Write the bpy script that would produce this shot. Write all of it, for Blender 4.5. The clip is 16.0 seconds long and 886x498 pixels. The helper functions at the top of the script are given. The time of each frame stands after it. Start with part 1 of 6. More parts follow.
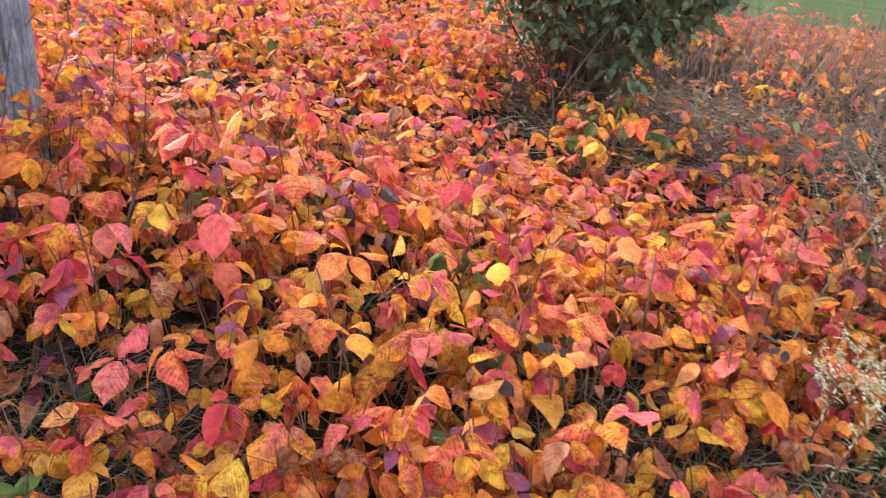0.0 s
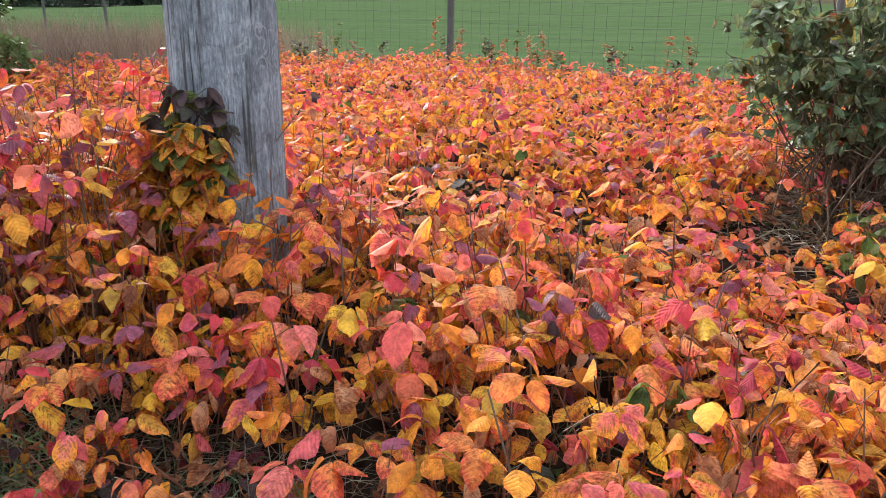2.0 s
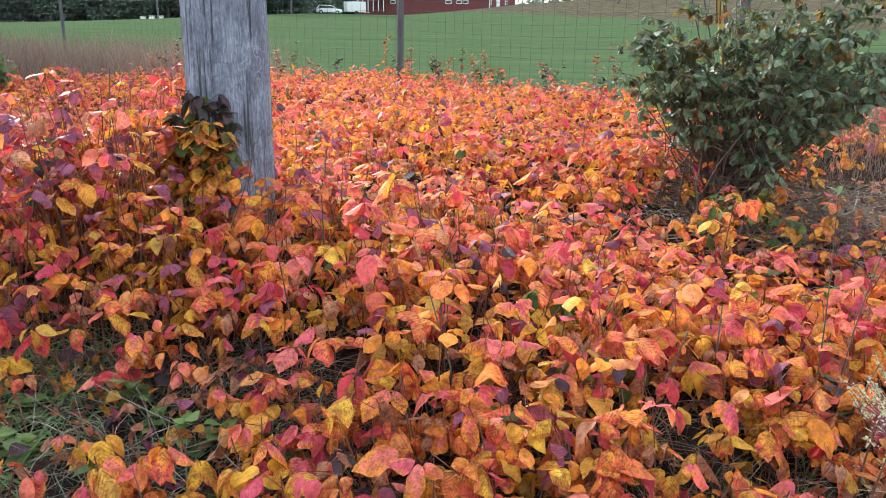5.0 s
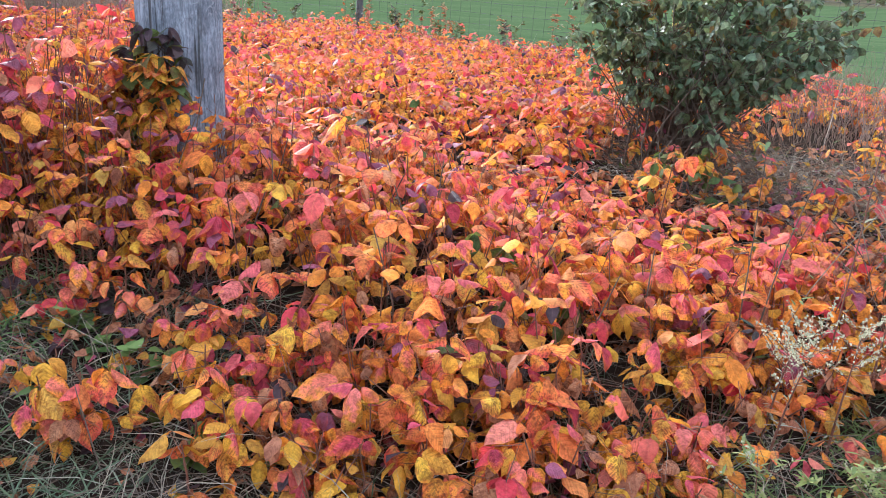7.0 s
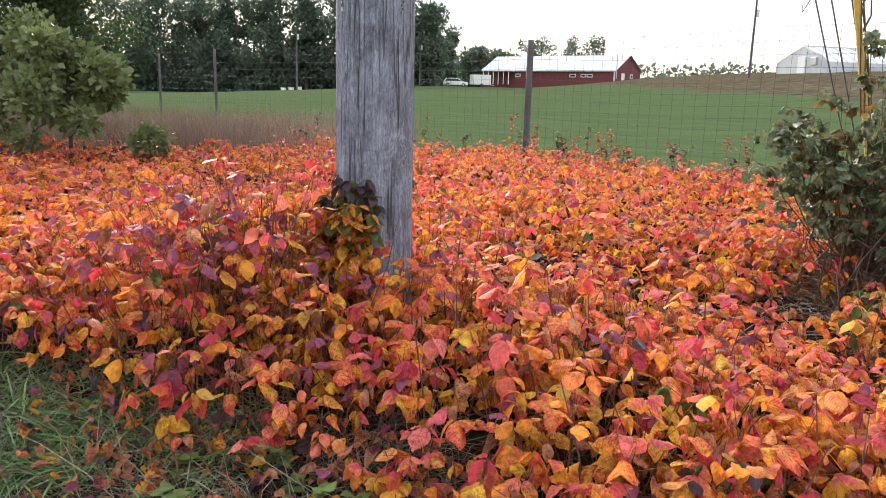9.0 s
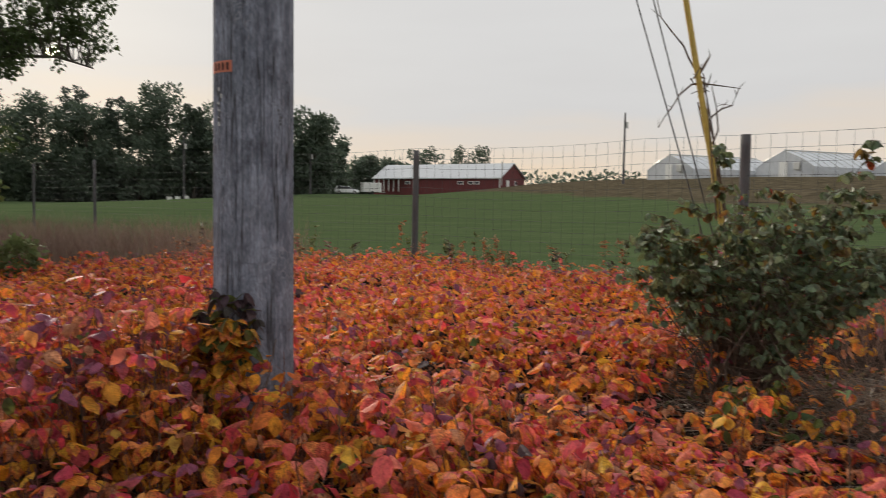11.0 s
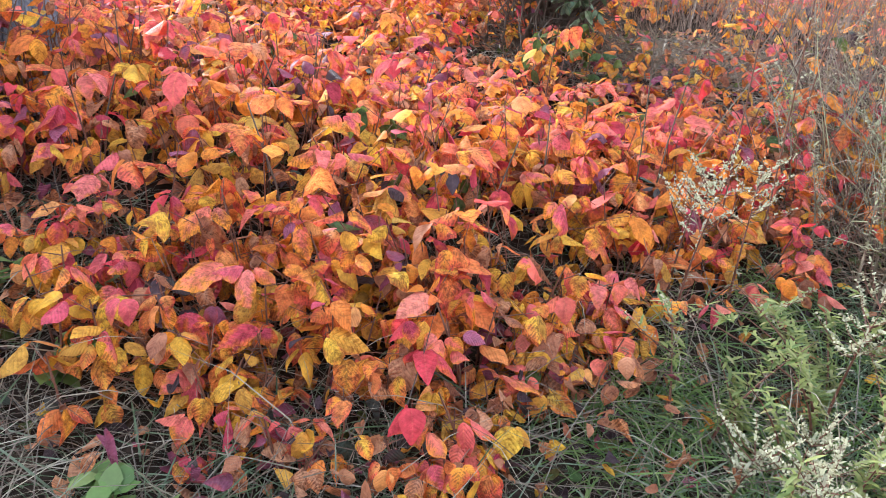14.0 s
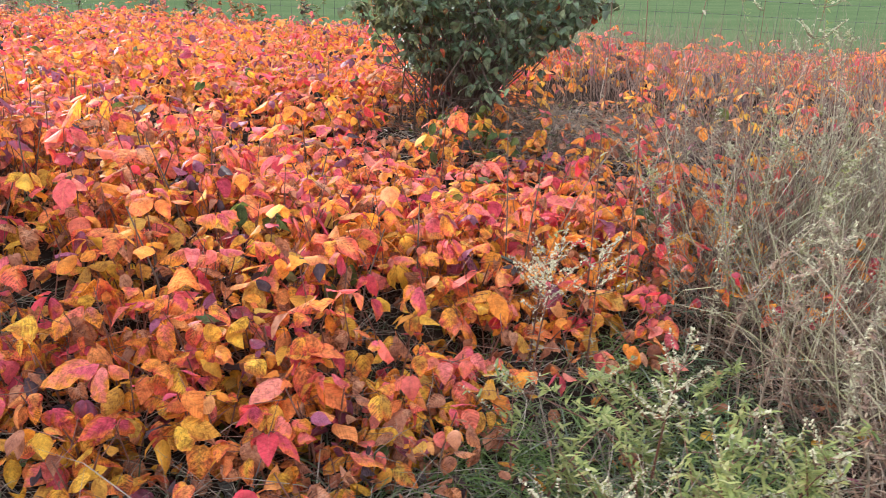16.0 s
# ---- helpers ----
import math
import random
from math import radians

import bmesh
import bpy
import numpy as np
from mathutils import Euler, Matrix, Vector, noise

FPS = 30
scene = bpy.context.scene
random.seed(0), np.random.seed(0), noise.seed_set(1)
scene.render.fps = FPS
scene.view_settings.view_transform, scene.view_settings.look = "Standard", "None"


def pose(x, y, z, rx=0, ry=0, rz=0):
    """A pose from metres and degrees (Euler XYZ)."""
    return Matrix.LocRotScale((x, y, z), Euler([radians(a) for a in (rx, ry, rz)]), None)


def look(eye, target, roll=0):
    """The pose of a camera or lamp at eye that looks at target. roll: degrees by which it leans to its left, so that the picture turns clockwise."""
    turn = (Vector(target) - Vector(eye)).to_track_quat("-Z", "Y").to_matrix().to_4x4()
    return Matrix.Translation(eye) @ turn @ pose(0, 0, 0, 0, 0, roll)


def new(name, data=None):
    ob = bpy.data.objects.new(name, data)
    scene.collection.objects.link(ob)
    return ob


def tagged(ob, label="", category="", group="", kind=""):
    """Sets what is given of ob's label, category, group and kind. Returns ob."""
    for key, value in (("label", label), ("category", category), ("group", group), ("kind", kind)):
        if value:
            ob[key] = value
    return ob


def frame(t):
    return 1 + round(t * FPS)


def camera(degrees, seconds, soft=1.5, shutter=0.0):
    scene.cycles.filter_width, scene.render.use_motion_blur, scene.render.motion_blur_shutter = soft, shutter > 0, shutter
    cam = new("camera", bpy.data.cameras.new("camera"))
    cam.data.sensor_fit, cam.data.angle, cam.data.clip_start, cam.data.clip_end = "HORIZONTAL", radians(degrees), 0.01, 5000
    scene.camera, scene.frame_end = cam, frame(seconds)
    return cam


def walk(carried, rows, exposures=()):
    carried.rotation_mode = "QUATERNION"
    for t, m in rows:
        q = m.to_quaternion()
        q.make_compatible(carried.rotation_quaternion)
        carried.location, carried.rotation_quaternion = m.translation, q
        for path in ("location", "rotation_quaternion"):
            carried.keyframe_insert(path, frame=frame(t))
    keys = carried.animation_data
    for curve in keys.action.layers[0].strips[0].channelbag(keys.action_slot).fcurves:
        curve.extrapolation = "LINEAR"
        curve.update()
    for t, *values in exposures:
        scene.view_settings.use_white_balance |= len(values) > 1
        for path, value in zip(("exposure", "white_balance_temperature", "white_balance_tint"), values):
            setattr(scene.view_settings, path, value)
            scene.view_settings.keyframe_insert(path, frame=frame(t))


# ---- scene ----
cam = camera(60.8, 16.0, soft=0.5, shutter=0.15)
PATH = [
    (0, (0.852, 1.599, 1.333), (1.441, 3.315, 0.491), 6.1),
    (0.5, (0.96, 1.704, 1.301), (1.208, 3.557, 0.591), 3.2),
    (1, (1.048, 1.725, 1.308), (1.096, 3.626, 0.673), 2.1),
    (1.5, (1.057, 1.735, 1.311), (0.992, 3.65, 0.719), 1.5),
    (2, (1.072, 1.732, 1.293), (0.935, 3.636, 0.680), 0.7),
    (2.5, (1.091, 1.72, 1.301), (1.0, 3.63, 0.696), 0.4),
    (3, (1.108, 1.697, 1.315), (1.08, 3.624, 0.763), -0.2),
    (3.2, (1.108, 1.704, 1.315), (1.095, 3.633, 0.772), -0.3),
    (5.3, (1.12, 0.885, 1.336), (1.117, 2.797, 0.751), 1.5),
    (5.5, (1.12, 0.878, 1.332), (1.131, 2.782, 0.718), 1.6),
    (6, (1.127, 0.872, 1.32), (1.174, 2.76, 0.66), 2.5),
    (6.5, (1.13, 0.868, 1.312), (1.201, 2.751, 0.643), 4.0),
    (7, (1.153, 0.873, 1.304), (1.265, 2.754, 0.635), 4.3),
    (7.5, (1.164, 0.879, 1.306), (1.329, 2.755, 0.633), 3.8),
    (8, (1.149, 0.884, 1.326), (1.24, 2.772, 0.674), 2.5),
    (8.5, (1.094, 0.888, 1.37), (0.904, 2.801, 0.818), 1.6),
    (8.7, (1.059, 0.871, 1.405), (0.742, 2.783, 0.912), 1.4),
    (10.8, (1.073, 0.875, 1.444), (0.861, 2.862, 1.361), 0.8),
    (11, (1.108, 0.881, 1.44), (1.055, 2.877, 1.318), 1.0),
    (11.5, (1.152, 0.89, 1.414), (1.426, 2.858, 1.192), 1.5),
    (11.8, (1.158, 0.918, 1.391), (1.53, 2.857, 1.07), 1.9),
    (12, (1.123, 0.855, 1.378), (1.537, 2.77, 0.977), 1.9),
    (12.5, (0.989, 0.923, 1.325), (1.489, 2.761, 0.715), 2.2),
    (13, (1.094, 1.238, 1.132), (1.583, 3.05, 0.44), 3.0),
    (13.5, (1.104, 1.159, 1.108), (1.614, 2.948, 0.375), 4.1),
    (14, (1.115, 0.984, 1.105), (1.559, 2.748, 0.275), 3.9),
    (14.5, (1.121, 0.932, 1.126), (1.469, 2.722, 0.303), 1.9),
    (15, (1.129, 0.922, 1.134), (1.536, 2.722, 0.363), 0.7),
    (15.5, (1.165, 0.901, 1.125), (1.71, 2.698, 0.438), 0.8),
    (16, (1.397, 0.773, 1.258), (1.901, 2.582, 0.571), 1.9),
]
EXPOSURES = [(0, 1.23, 5740, 5), (1.0, 1.13, 5760, -1), (2.0, 1.05, 5830, -4), (3.0, 1.04, 5860, -5), (5.5, 1.17, 5280, 0), (6.5, 1.24, 5160, 1), (8.0, 1.28, 5180, 4), (8.7, 1.15, 5850, 6), (9.2, 0.7, 6150, 6), (9.8, 0.05, 6400, 6), (10.4, -0.22, 6500, 7), (10.8, -0.25, 6500, 7), (11.6, -0.25, 6500, 6), (12.0, 0.03, 6600, 0), (12.5, 1.0, 6330, -12), (13.0, 1.26, 5660, -6), (13.5, 1.28, 5480, -4), (14.5, 1.44, 5040, 4), (15.5, 1.38, 5150, 6), (16.0, 1.34, 5680, 6)]
walk(cam, [(t, look(e, g, r)) for t, e, g, r in PATH], EXPOSURES)

# ---------------------------------------------------------------- light
SUN_AZ, SUN_EL = radians(28.7), radians(20.0)
to_sun = Vector((-math.sin(SUN_AZ) * math.cos(SUN_EL), math.cos(SUN_AZ) * math.cos(SUN_EL), math.sin(SUN_EL)))
lamp = bpy.data.lights.new("sun_light", "SUN")
lamp.energy, lamp.angle, lamp.color = 4.3, radians(2.0), (1.0, 0.88, 0.74)
new("sun_light", lamp).matrix_world = look(to_sun * 50, (0, 0, 0))

world = bpy.data.worlds.new("world")
scene.world = world
world.use_nodes = True
wn, wl = world.node_tree.nodes, world.node_tree.links
sky = wn.new("ShaderNodeTexSky")
sky.sky_type, sky.sun_disc = "NISHITA", False
sky.sun_elevation, sky.sun_rotation = radians(12), -SUN_AZ
sky.air_density, sky.dust_density, sky.ozone_density = 1.0, 3.0, 2.0
haze = wn.new("ShaderNodeMix")
haze.data_type = "RGBA"
haze.inputs[0].default_value = 0.97
tone = wn.new("ShaderNodeValToRGB")
for el, (p_, c_) in zip([tone.color_ramp.elements[0], tone.color_ramp.elements[1], tone.color_ramp.elements.new(0.10)], ((0.0, (0.86, 0.68, 0.51)), (0.45, (0.64, 0.655, 0.72)), (0.16, (0.68, 0.66, 0.665)))):
    el.position, el.color = p_, (*c_, 1)
coord, split = wn.new("ShaderNodeTexCoord"), wn.new("ShaderNodeSeparateXYZ")
wl.new(coord.outputs["Generated"], split.inputs[0])
streaks, stretch = wn.new("ShaderNodeTexNoise"), wn.new("ShaderNodeMapping")
stretch.inputs["Scale"].default_value = (1.0, 1.0, 6.0)
streaks.inputs["Scale"].default_value, streaks.inputs["Detail"].default_value = 2.2, 4
wl.new(coord.outputs["Generated"], stretch.inputs[0])
wl.new(stretch.outputs[0], streaks.inputs["Vector"])
shift = wn.new("ShaderNodeMath")
shift.operation, shift.inputs[1].default_value = "MULTIPLY_ADD", 0.30
wl.new(streaks.outputs[0], shift.inputs[0])
low = wn.new("ShaderNodeMath")
low.operation, low.inputs[1].default_value = "SUBTRACT", 0.14
wl.new(split.outputs[2], low.inputs[0])
wl.new(low.outputs[0], shift.inputs[2])
wl.new(shift.outputs[0], tone.inputs[0])
bright = wn.new("ShaderNodeVectorMath")
bright.operation, bright.inputs[3].default_value = "SCALE", 9.9
wl.new(tone.outputs[0], bright.inputs[0])
wl.new(bright.outputs[0], haze.inputs[7])
wl.new(sky.outputs[0], haze.inputs[6])
wl.new(haze.outputs[2], wn["Background"].inputs[0])
wn["Background"].inputs[1].default_value = 0.12


# ---------------------------------------------------------------- materials
def node_mat(name):
    m = bpy.data.materials.new(name)
    m.use_nodes = True
    nt = m.node_tree
    return m, nt, nt.nodes, nt.links, nt.nodes["Principled BSDF"]


def ramp(n, stops, mode="LINEAR"):
    r = n.new("ShaderNodeValToRGB")
    e = r.color_ramp
    e.interpolation = mode
    while len(e.elements) < len(stops):
        e.elements.new(0.5)
    for el, (p, c) in zip(e.elements, stops):
        el.position, el.color = p, (*c, 1)
    return r


def mathn(n, l, op, a, b=None, c=None):
    m = n.new("ShaderNodeMath")
    m.operation = op
    for i, v in enumerate((a, b, c)):
        if v is None:
            continue
        if isinstance(v, (int, float)):
            m.inputs[i].default_value = v
        else:
            l.new(v, m.inputs[i])
    return m.outputs[0]


def mixc(n, l, fac, a, b, mode="MIX"):
    m = n.new("ShaderNodeMix")
    m.data_type, m.blend_type = "RGBA", mode
    for i, v in ((0, fac), (6, a), (7, b)):
        if isinstance(v, (int, float)):
            m.inputs[i].default_value = v
        elif isinstance(v, tuple):
            m.inputs[i].default_value = (*v, 1)
        else:
            l.new(v, m.inputs[i])
    return m.outputs[2]


def noise_tex(n, l, scale, detail=3, coord=None, rough=0.55, squash=None):
    t = n.new("ShaderNodeTexNoise")
    t.inputs["Scale"].default_value, t.inputs["Detail"].default_value, t.inputs["Roughness"].default_value = scale, detail, rough
    if coord is not None:
        if squash:
            mp = n.new("ShaderNodeMapping")
            mp.inputs["Scale"].default_value = squash
            l.new(coord, mp.inputs[0])
            coord = mp.outputs[0]
        l.new(coord, t.inputs["Vector"])
    return t


def randoms(n, l):
    """One number for each leaf, whether it is an object or an island."""
    g, o = n.new("ShaderNodeNewGeometry"), n.new("ShaderNodeObjectInfo")
    s = mathn(n, l, "ADD", g.outputs["Random Per Island"], o.outputs["Random"])
    return mathn(n, l, "FRACT", s)


def leaf_mat(name, colors, edge, vein, spot=0.35, through_part=0.38, rough=0.66, gloss=0.20, pleat=1.0):
    """A leaf: colour by leaf, other colour to the tip and rim, pleated between side veins, brown marks in rows, light passing through."""
    m, nt, n, l, p = node_mat(name)
    rnd = randoms(n, l)
    second, third = (mathn(n, l, "FRACT", mathn(n, l, "MULTIPLY", rnd, k)) for k in (7.3, 13.7))
    base = ramp(n, [(i / max(1, len(colors) - 1), c) for i, c in enumerate(colors)])
    l.new(rnd, base.inputs[0])
    uv = n.new("ShaderNodeUVMap")
    sep = n.new("ShaderNodeSeparateXYZ")
    l.new(uv.outputs[0], sep.inputs[0])
    geo = n.new("ShaderNodeNewGeometry")
    across = mathn(n, l, "ABSOLUTE", mathn(n, l, "SUBTRACT", sep.outputs[0], 0.5))
    patch = noise_tex(n, l, 48, 4, geo.outputs["Position"], 0.65)
    rim = mathn(n, l, "MULTIPLY_ADD", sep.outputs[1], 0.75, mathn(n, l, "MULTIPLY", across, 1.9))
    rim = mathn(n, l, "ADD", rim, mathn(n, l, "MULTIPLY", patch.outputs[0], 1.5))
    rim = mathn(n, l, "ADD", rim, mathn(n, l, "MULTIPLY", second, 0.9))
    rimr = ramp(n, [(0.0, (0, 0, 0)), (1.0, (1, 1, 1))])
    l.new(mathn(n, l, "MULTIPLY_ADD", rim, 2.1, -3.85), rimr.inputs[0])
    col = mixc(n, l, rimr.outputs[0], base.outputs[0], edge)
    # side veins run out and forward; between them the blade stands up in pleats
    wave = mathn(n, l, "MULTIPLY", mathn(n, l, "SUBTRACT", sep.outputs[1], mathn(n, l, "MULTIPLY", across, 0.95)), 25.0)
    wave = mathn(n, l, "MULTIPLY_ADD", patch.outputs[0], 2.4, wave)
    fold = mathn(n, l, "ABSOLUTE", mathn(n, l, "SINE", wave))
    vr = ramp(n, [(0.0, (1, 1, 1)), (0.22, (0, 0, 0))])
    l.new(fold, vr.inputs[0])
    mid = ramp(n, [(0.0, (1, 1, 1)), (0.022, (0, 0, 0))])
    l.new(across, mid.inputs[0])
    veins = mathn(n, l, "MAXIMUM", mathn(n, l, "MULTIPLY", vr.outputs[0], 0.6), mid.outputs[0])
    col = mixc(n, l, mathn(n, l, "MULTIPLY", veins, 0.22), col, vein)
    # pleat shading painted into the colour: valleys darkened, tops lightened
    furrow_shade = ramp(n, [(0.0, (0.61, 0.54, 0.58)), (0.30, (0.96, 0.97, 0.98)), (0.8, (1.08, 1.11, 1.12))])
    l.new(fold, furrow_shade.inputs[0])
    col = mixc(n, l, mathn(n, l, "MULTIPLY_ADD", third, 0.5 * pleat, 0.3 * pleat), col, mixc(n, l, 1.0, col, furrow_shade.outputs[0], "MULTIPLY"))
    blot = ramp(n, [(0.36, (0.76, 0.69, 0.70)), (0.58, (1.1, 1.1, 1.1))])
    l.new(noise_tex(n, l, 21, 3, geo.outputs["Position"], 0.6).outputs[0], blot.inputs[0])
    col = mixc(n, l, 1.0, col, blot.outputs[0], "MULTIPLY")
    mott = ramp(n, [(0.40, (0.42, 0.29, 0.28)), (0.49, (1.0, 1.0, 1.0)), (0.60, (1.2, 1.22, 1.14))])
    l.new(noise_tex(n, l, 62, 6, geo.outputs["Position"], 0.72).outputs[0], mott.inputs[0])
    col = mixc(n, l, mathn(n, l, "MULTIPLY_ADD", third, 0.5, 0.25), col, mixc(n, l, 1.0, col, mott.outputs[0], "MULTIPLY"))
    # brown marks that keep to the pleats' tops
    sp = noise_tex(n, l, 120, 3, geo.outputs["Position"], 0.6)
    marks = mathn(n, l, "MULTIPLY_ADD", fold, 0.16, mathn(n, l, "MULTIPLY_ADD", patch.outputs[0], 0.5, mathn(n, l, "MULTIPLY", sp.outputs[0], 0.6)))
    spr = ramp(n, [(0.675, (0, 0, 0)), (0.72, (1, 1, 1))])
    l.new(marks, spr.inputs[0])
    col = mixc(n, l, mathn(n, l, "MULTIPLY", spr.outputs[0], mathn(n, l, "MINIMUM", mathn(n, l, "MULTIPLY", second, spot * 1.7), 0.6)), col, (0.075, 0.028, 0.018))
    l.new(col, p.inputs["Base Color"])
    l.new(mathn(n, l, "MULTIPLY_ADD", third, 0.22, rough - 0.08), p.inputs["Roughness"])
    p.inputs["Specular IOR Level"].default_value = gloss
    b = n.new("ShaderNodeBump")
    b.inputs["Strength"].default_value, b.inputs["Distance"].default_value = 1.0, 0.0046 * pleat
    l.new(mathn(n, l, "MULTIPLY_ADD", fold, mathn(n, l, "MULTIPLY_ADD", third, 0.42, 0.12), mathn(n, l, "MULTIPLY", patch.outputs[0], 1.3)), b.inputs["Height"])
    l.new(b.outputs[0], p.inputs["Normal"])
    tr = n.new("ShaderNodeBsdfTranslucent")
    l.new(mixc(n, l, 0.5, col, mixc(n, l, 1.0, col, (1.6, 1.3, 0.9), "MULTIPLY")), tr.inputs[0])
    mx = n.new("ShaderNodeMixShader")
    mx.inputs[0].default_value = through_part
    l.new(p.outputs[0], mx.inputs[1]), l.new(tr.outputs[0], mx.inputs[2])
    l.new(mx.outputs[0], n["Material Output"].inputs[0])
    return m


def blade_mat(name, colors, through_part=0.3, rough=0.55):
    """Grass, straw, needles: one colour a blade."""
    m, nt, n, l, p = node_mat(name)
    rnd = randoms(n, l)
    base = ramp(n, [(i / max(1, len(colors) - 1), c) for i, c in enumerate(colors)])
    l.new(rnd, base.inputs[0])
    geo = n.new("ShaderNodeNewGeometry")
    nz = noise_tex(n, l, 60, 2, geo.outputs["Position"])
    col = mixc(n, l, mathn(n, l, "MULTIPLY", nz.outputs[0], 0.5), base.outputs[0], (0.05, 0.04, 0.02))
    l.new(col, p.inputs["Base Color"])
    p.inputs["Roughness"].default_value = rough
    tr = n.new("ShaderNodeBsdfTranslucent")
    l.new(col, tr.inputs[0])
    mx = n.new("ShaderNodeMixShader")
    mx.inputs[0].default_value = through_part
    l.new(p.outputs[0], mx.inputs[1]), l.new(tr.outputs[0], mx.inputs[2])
    l.new(mx.outputs[0], n["Material Output"].inputs[0])
    return m


def rough_mat(name, a, b, scale=8.0, rough=0.8, bump=0.3, dist=0.01, metal=0.0, squash=None, detail=5):
    """A plain worn surface in two tones with grain."""
    m, nt, n, l, p = node_mat(name)
    tc = n.new("ShaderNodeTexCoord")
    big = noise_tex(n, l, scale, detail, tc.outputs["Object"], 0.6, squash)
    fine = noise_tex(n, l, scale * 9, 3, tc.outputs["Object"], 0.6, squash)
    f = mathn(n, l, "MULTIPLY_ADD", fine.outputs[0], 0.4, mathn(n, l, "MULTIPLY", big.outputs[0], 0.7))
    r = ramp(n, [(0.35, a), (0.72, b)])
    l.new(f, r.inputs[0])
    l.new(r.outputs[0], p.inputs["Base Color"])
    p.inputs["Roughness"].default_value, p.inputs["Metallic"].default_value = rough, metal
    bp = n.new("ShaderNodeBump")
    bp.inputs["Strength"].default_value, bp.inputs["Distance"].default_value = bump, dist
    l.new(f, bp.inputs["Height"])
    l.new(bp.outputs[0], p.inputs["Normal"])
    return m


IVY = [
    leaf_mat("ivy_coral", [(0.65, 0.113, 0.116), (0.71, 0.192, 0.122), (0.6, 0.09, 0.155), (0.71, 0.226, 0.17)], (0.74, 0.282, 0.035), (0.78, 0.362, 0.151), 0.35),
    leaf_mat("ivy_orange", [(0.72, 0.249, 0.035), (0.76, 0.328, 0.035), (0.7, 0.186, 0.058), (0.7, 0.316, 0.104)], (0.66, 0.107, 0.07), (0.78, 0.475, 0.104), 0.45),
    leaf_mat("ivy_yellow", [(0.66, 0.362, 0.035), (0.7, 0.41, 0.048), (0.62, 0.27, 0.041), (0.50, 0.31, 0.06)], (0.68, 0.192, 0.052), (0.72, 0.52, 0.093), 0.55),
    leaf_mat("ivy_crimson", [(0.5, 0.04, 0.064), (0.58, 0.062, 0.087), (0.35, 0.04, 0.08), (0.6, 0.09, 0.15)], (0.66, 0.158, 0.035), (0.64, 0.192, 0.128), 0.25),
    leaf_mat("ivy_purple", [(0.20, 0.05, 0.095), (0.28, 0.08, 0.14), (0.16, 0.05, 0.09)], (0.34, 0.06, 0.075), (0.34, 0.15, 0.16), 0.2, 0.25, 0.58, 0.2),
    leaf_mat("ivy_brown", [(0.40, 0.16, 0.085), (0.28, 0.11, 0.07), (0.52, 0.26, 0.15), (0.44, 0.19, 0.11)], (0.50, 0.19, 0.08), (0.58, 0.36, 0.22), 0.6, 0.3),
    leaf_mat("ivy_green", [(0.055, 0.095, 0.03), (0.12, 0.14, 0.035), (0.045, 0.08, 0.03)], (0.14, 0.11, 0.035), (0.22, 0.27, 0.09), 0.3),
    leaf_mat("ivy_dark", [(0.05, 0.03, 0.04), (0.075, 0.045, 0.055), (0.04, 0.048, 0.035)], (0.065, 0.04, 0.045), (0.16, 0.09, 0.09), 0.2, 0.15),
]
CORAL, ORANGE, YELLOW, CRIMSON, PURPLE, BROWN, GREEN, DARK = range(8)
BUSH = [
    leaf_mat("bush_green", [(0.105, 0.165, 0.085), (0.16, 0.215, 0.11), (0.075, 0.125, 0.075), (0.25, 0.29, 0.15)], (0.12, 0.13, 0.07), (0.27, 0.29, 0.16), 0.2, 0.38, 0.44, 0.5, 0.7),
    leaf_mat("bush_fading", [(0.20, 0.20, 0.05), (0.26, 0.16, 0.05), (0.13, 0.13, 0.06)], (0.22, 0.10, 0.04), (0.25, 0.22, 0.09), 0.5, 0.3),
    leaf_mat("bush_red", [(0.48, 0.10, 0.04), (0.40, 0.06, 0.05)], (0.5, 0.12, 0.04), (0.5, 0.2, 0.08), 0.4, 0.3),
]
# distance haze is put into this leaf colour, lightened and turned bluish
TREE_LEAF = blade_mat("tree_leaf", [(0.085, 0.13, 0.095), (0.11, 0.155, 0.105), (0.095, 0.14, 0.10)], 0.3)
OAK_LEAF = blade_mat("oak_leaf", [(0.04, 0.075, 0.02), (0.07, 0.11, 0.03), (0.05, 0.085, 0.03)], 0.35)
SAPLING = blade_mat("sapling_leaf", [(0.13, 0.18, 0.06), (0.20, 0.25, 0.09), (0.16, 0.19, 0.08)], 0.4)
PINE = blade_mat("pine_needles", [(0.06, 0.09, 0.07), (0.08, 0.115, 0.085)], 0.15)
GRASS = blade_mat("verge_grass", [(0.10, 0.155, 0.075), (0.19, 0.24, 0.14), (0.05, 0.09, 0.04), (0.28, 0.31, 0.22), (0.10, 0.16, 0.075), (0.04, 0.07, 0.03)], 0.3, 0.4)
STRAW = blade_mat("dry_straw", [(0.28, 0.20, 0.15), (0.11, 0.07, 0.06), (0.50, 0.42, 0.34), (0.06, 0.036, 0.034), (0.20, 0.13, 0.10), (0.42, 0.34, 0.26)], 0.2)
LUSH = blade_mat("lush_grass_blade", [(0.15, 0.28, 0.08), (0.23, 0.38, 0.12), (0.09, 0.18, 0.05), (0.32, 0.44, 0.18)], 0.35, 0.45)
DEAD_LEAF = blade_mat("dead_weed_leaf", [(0.21, 0.11, 0.075), (0.30, 0.17, 0.11), (0.12, 0.06, 0.05), (0.40, 0.30, 0.20)], 0.25)
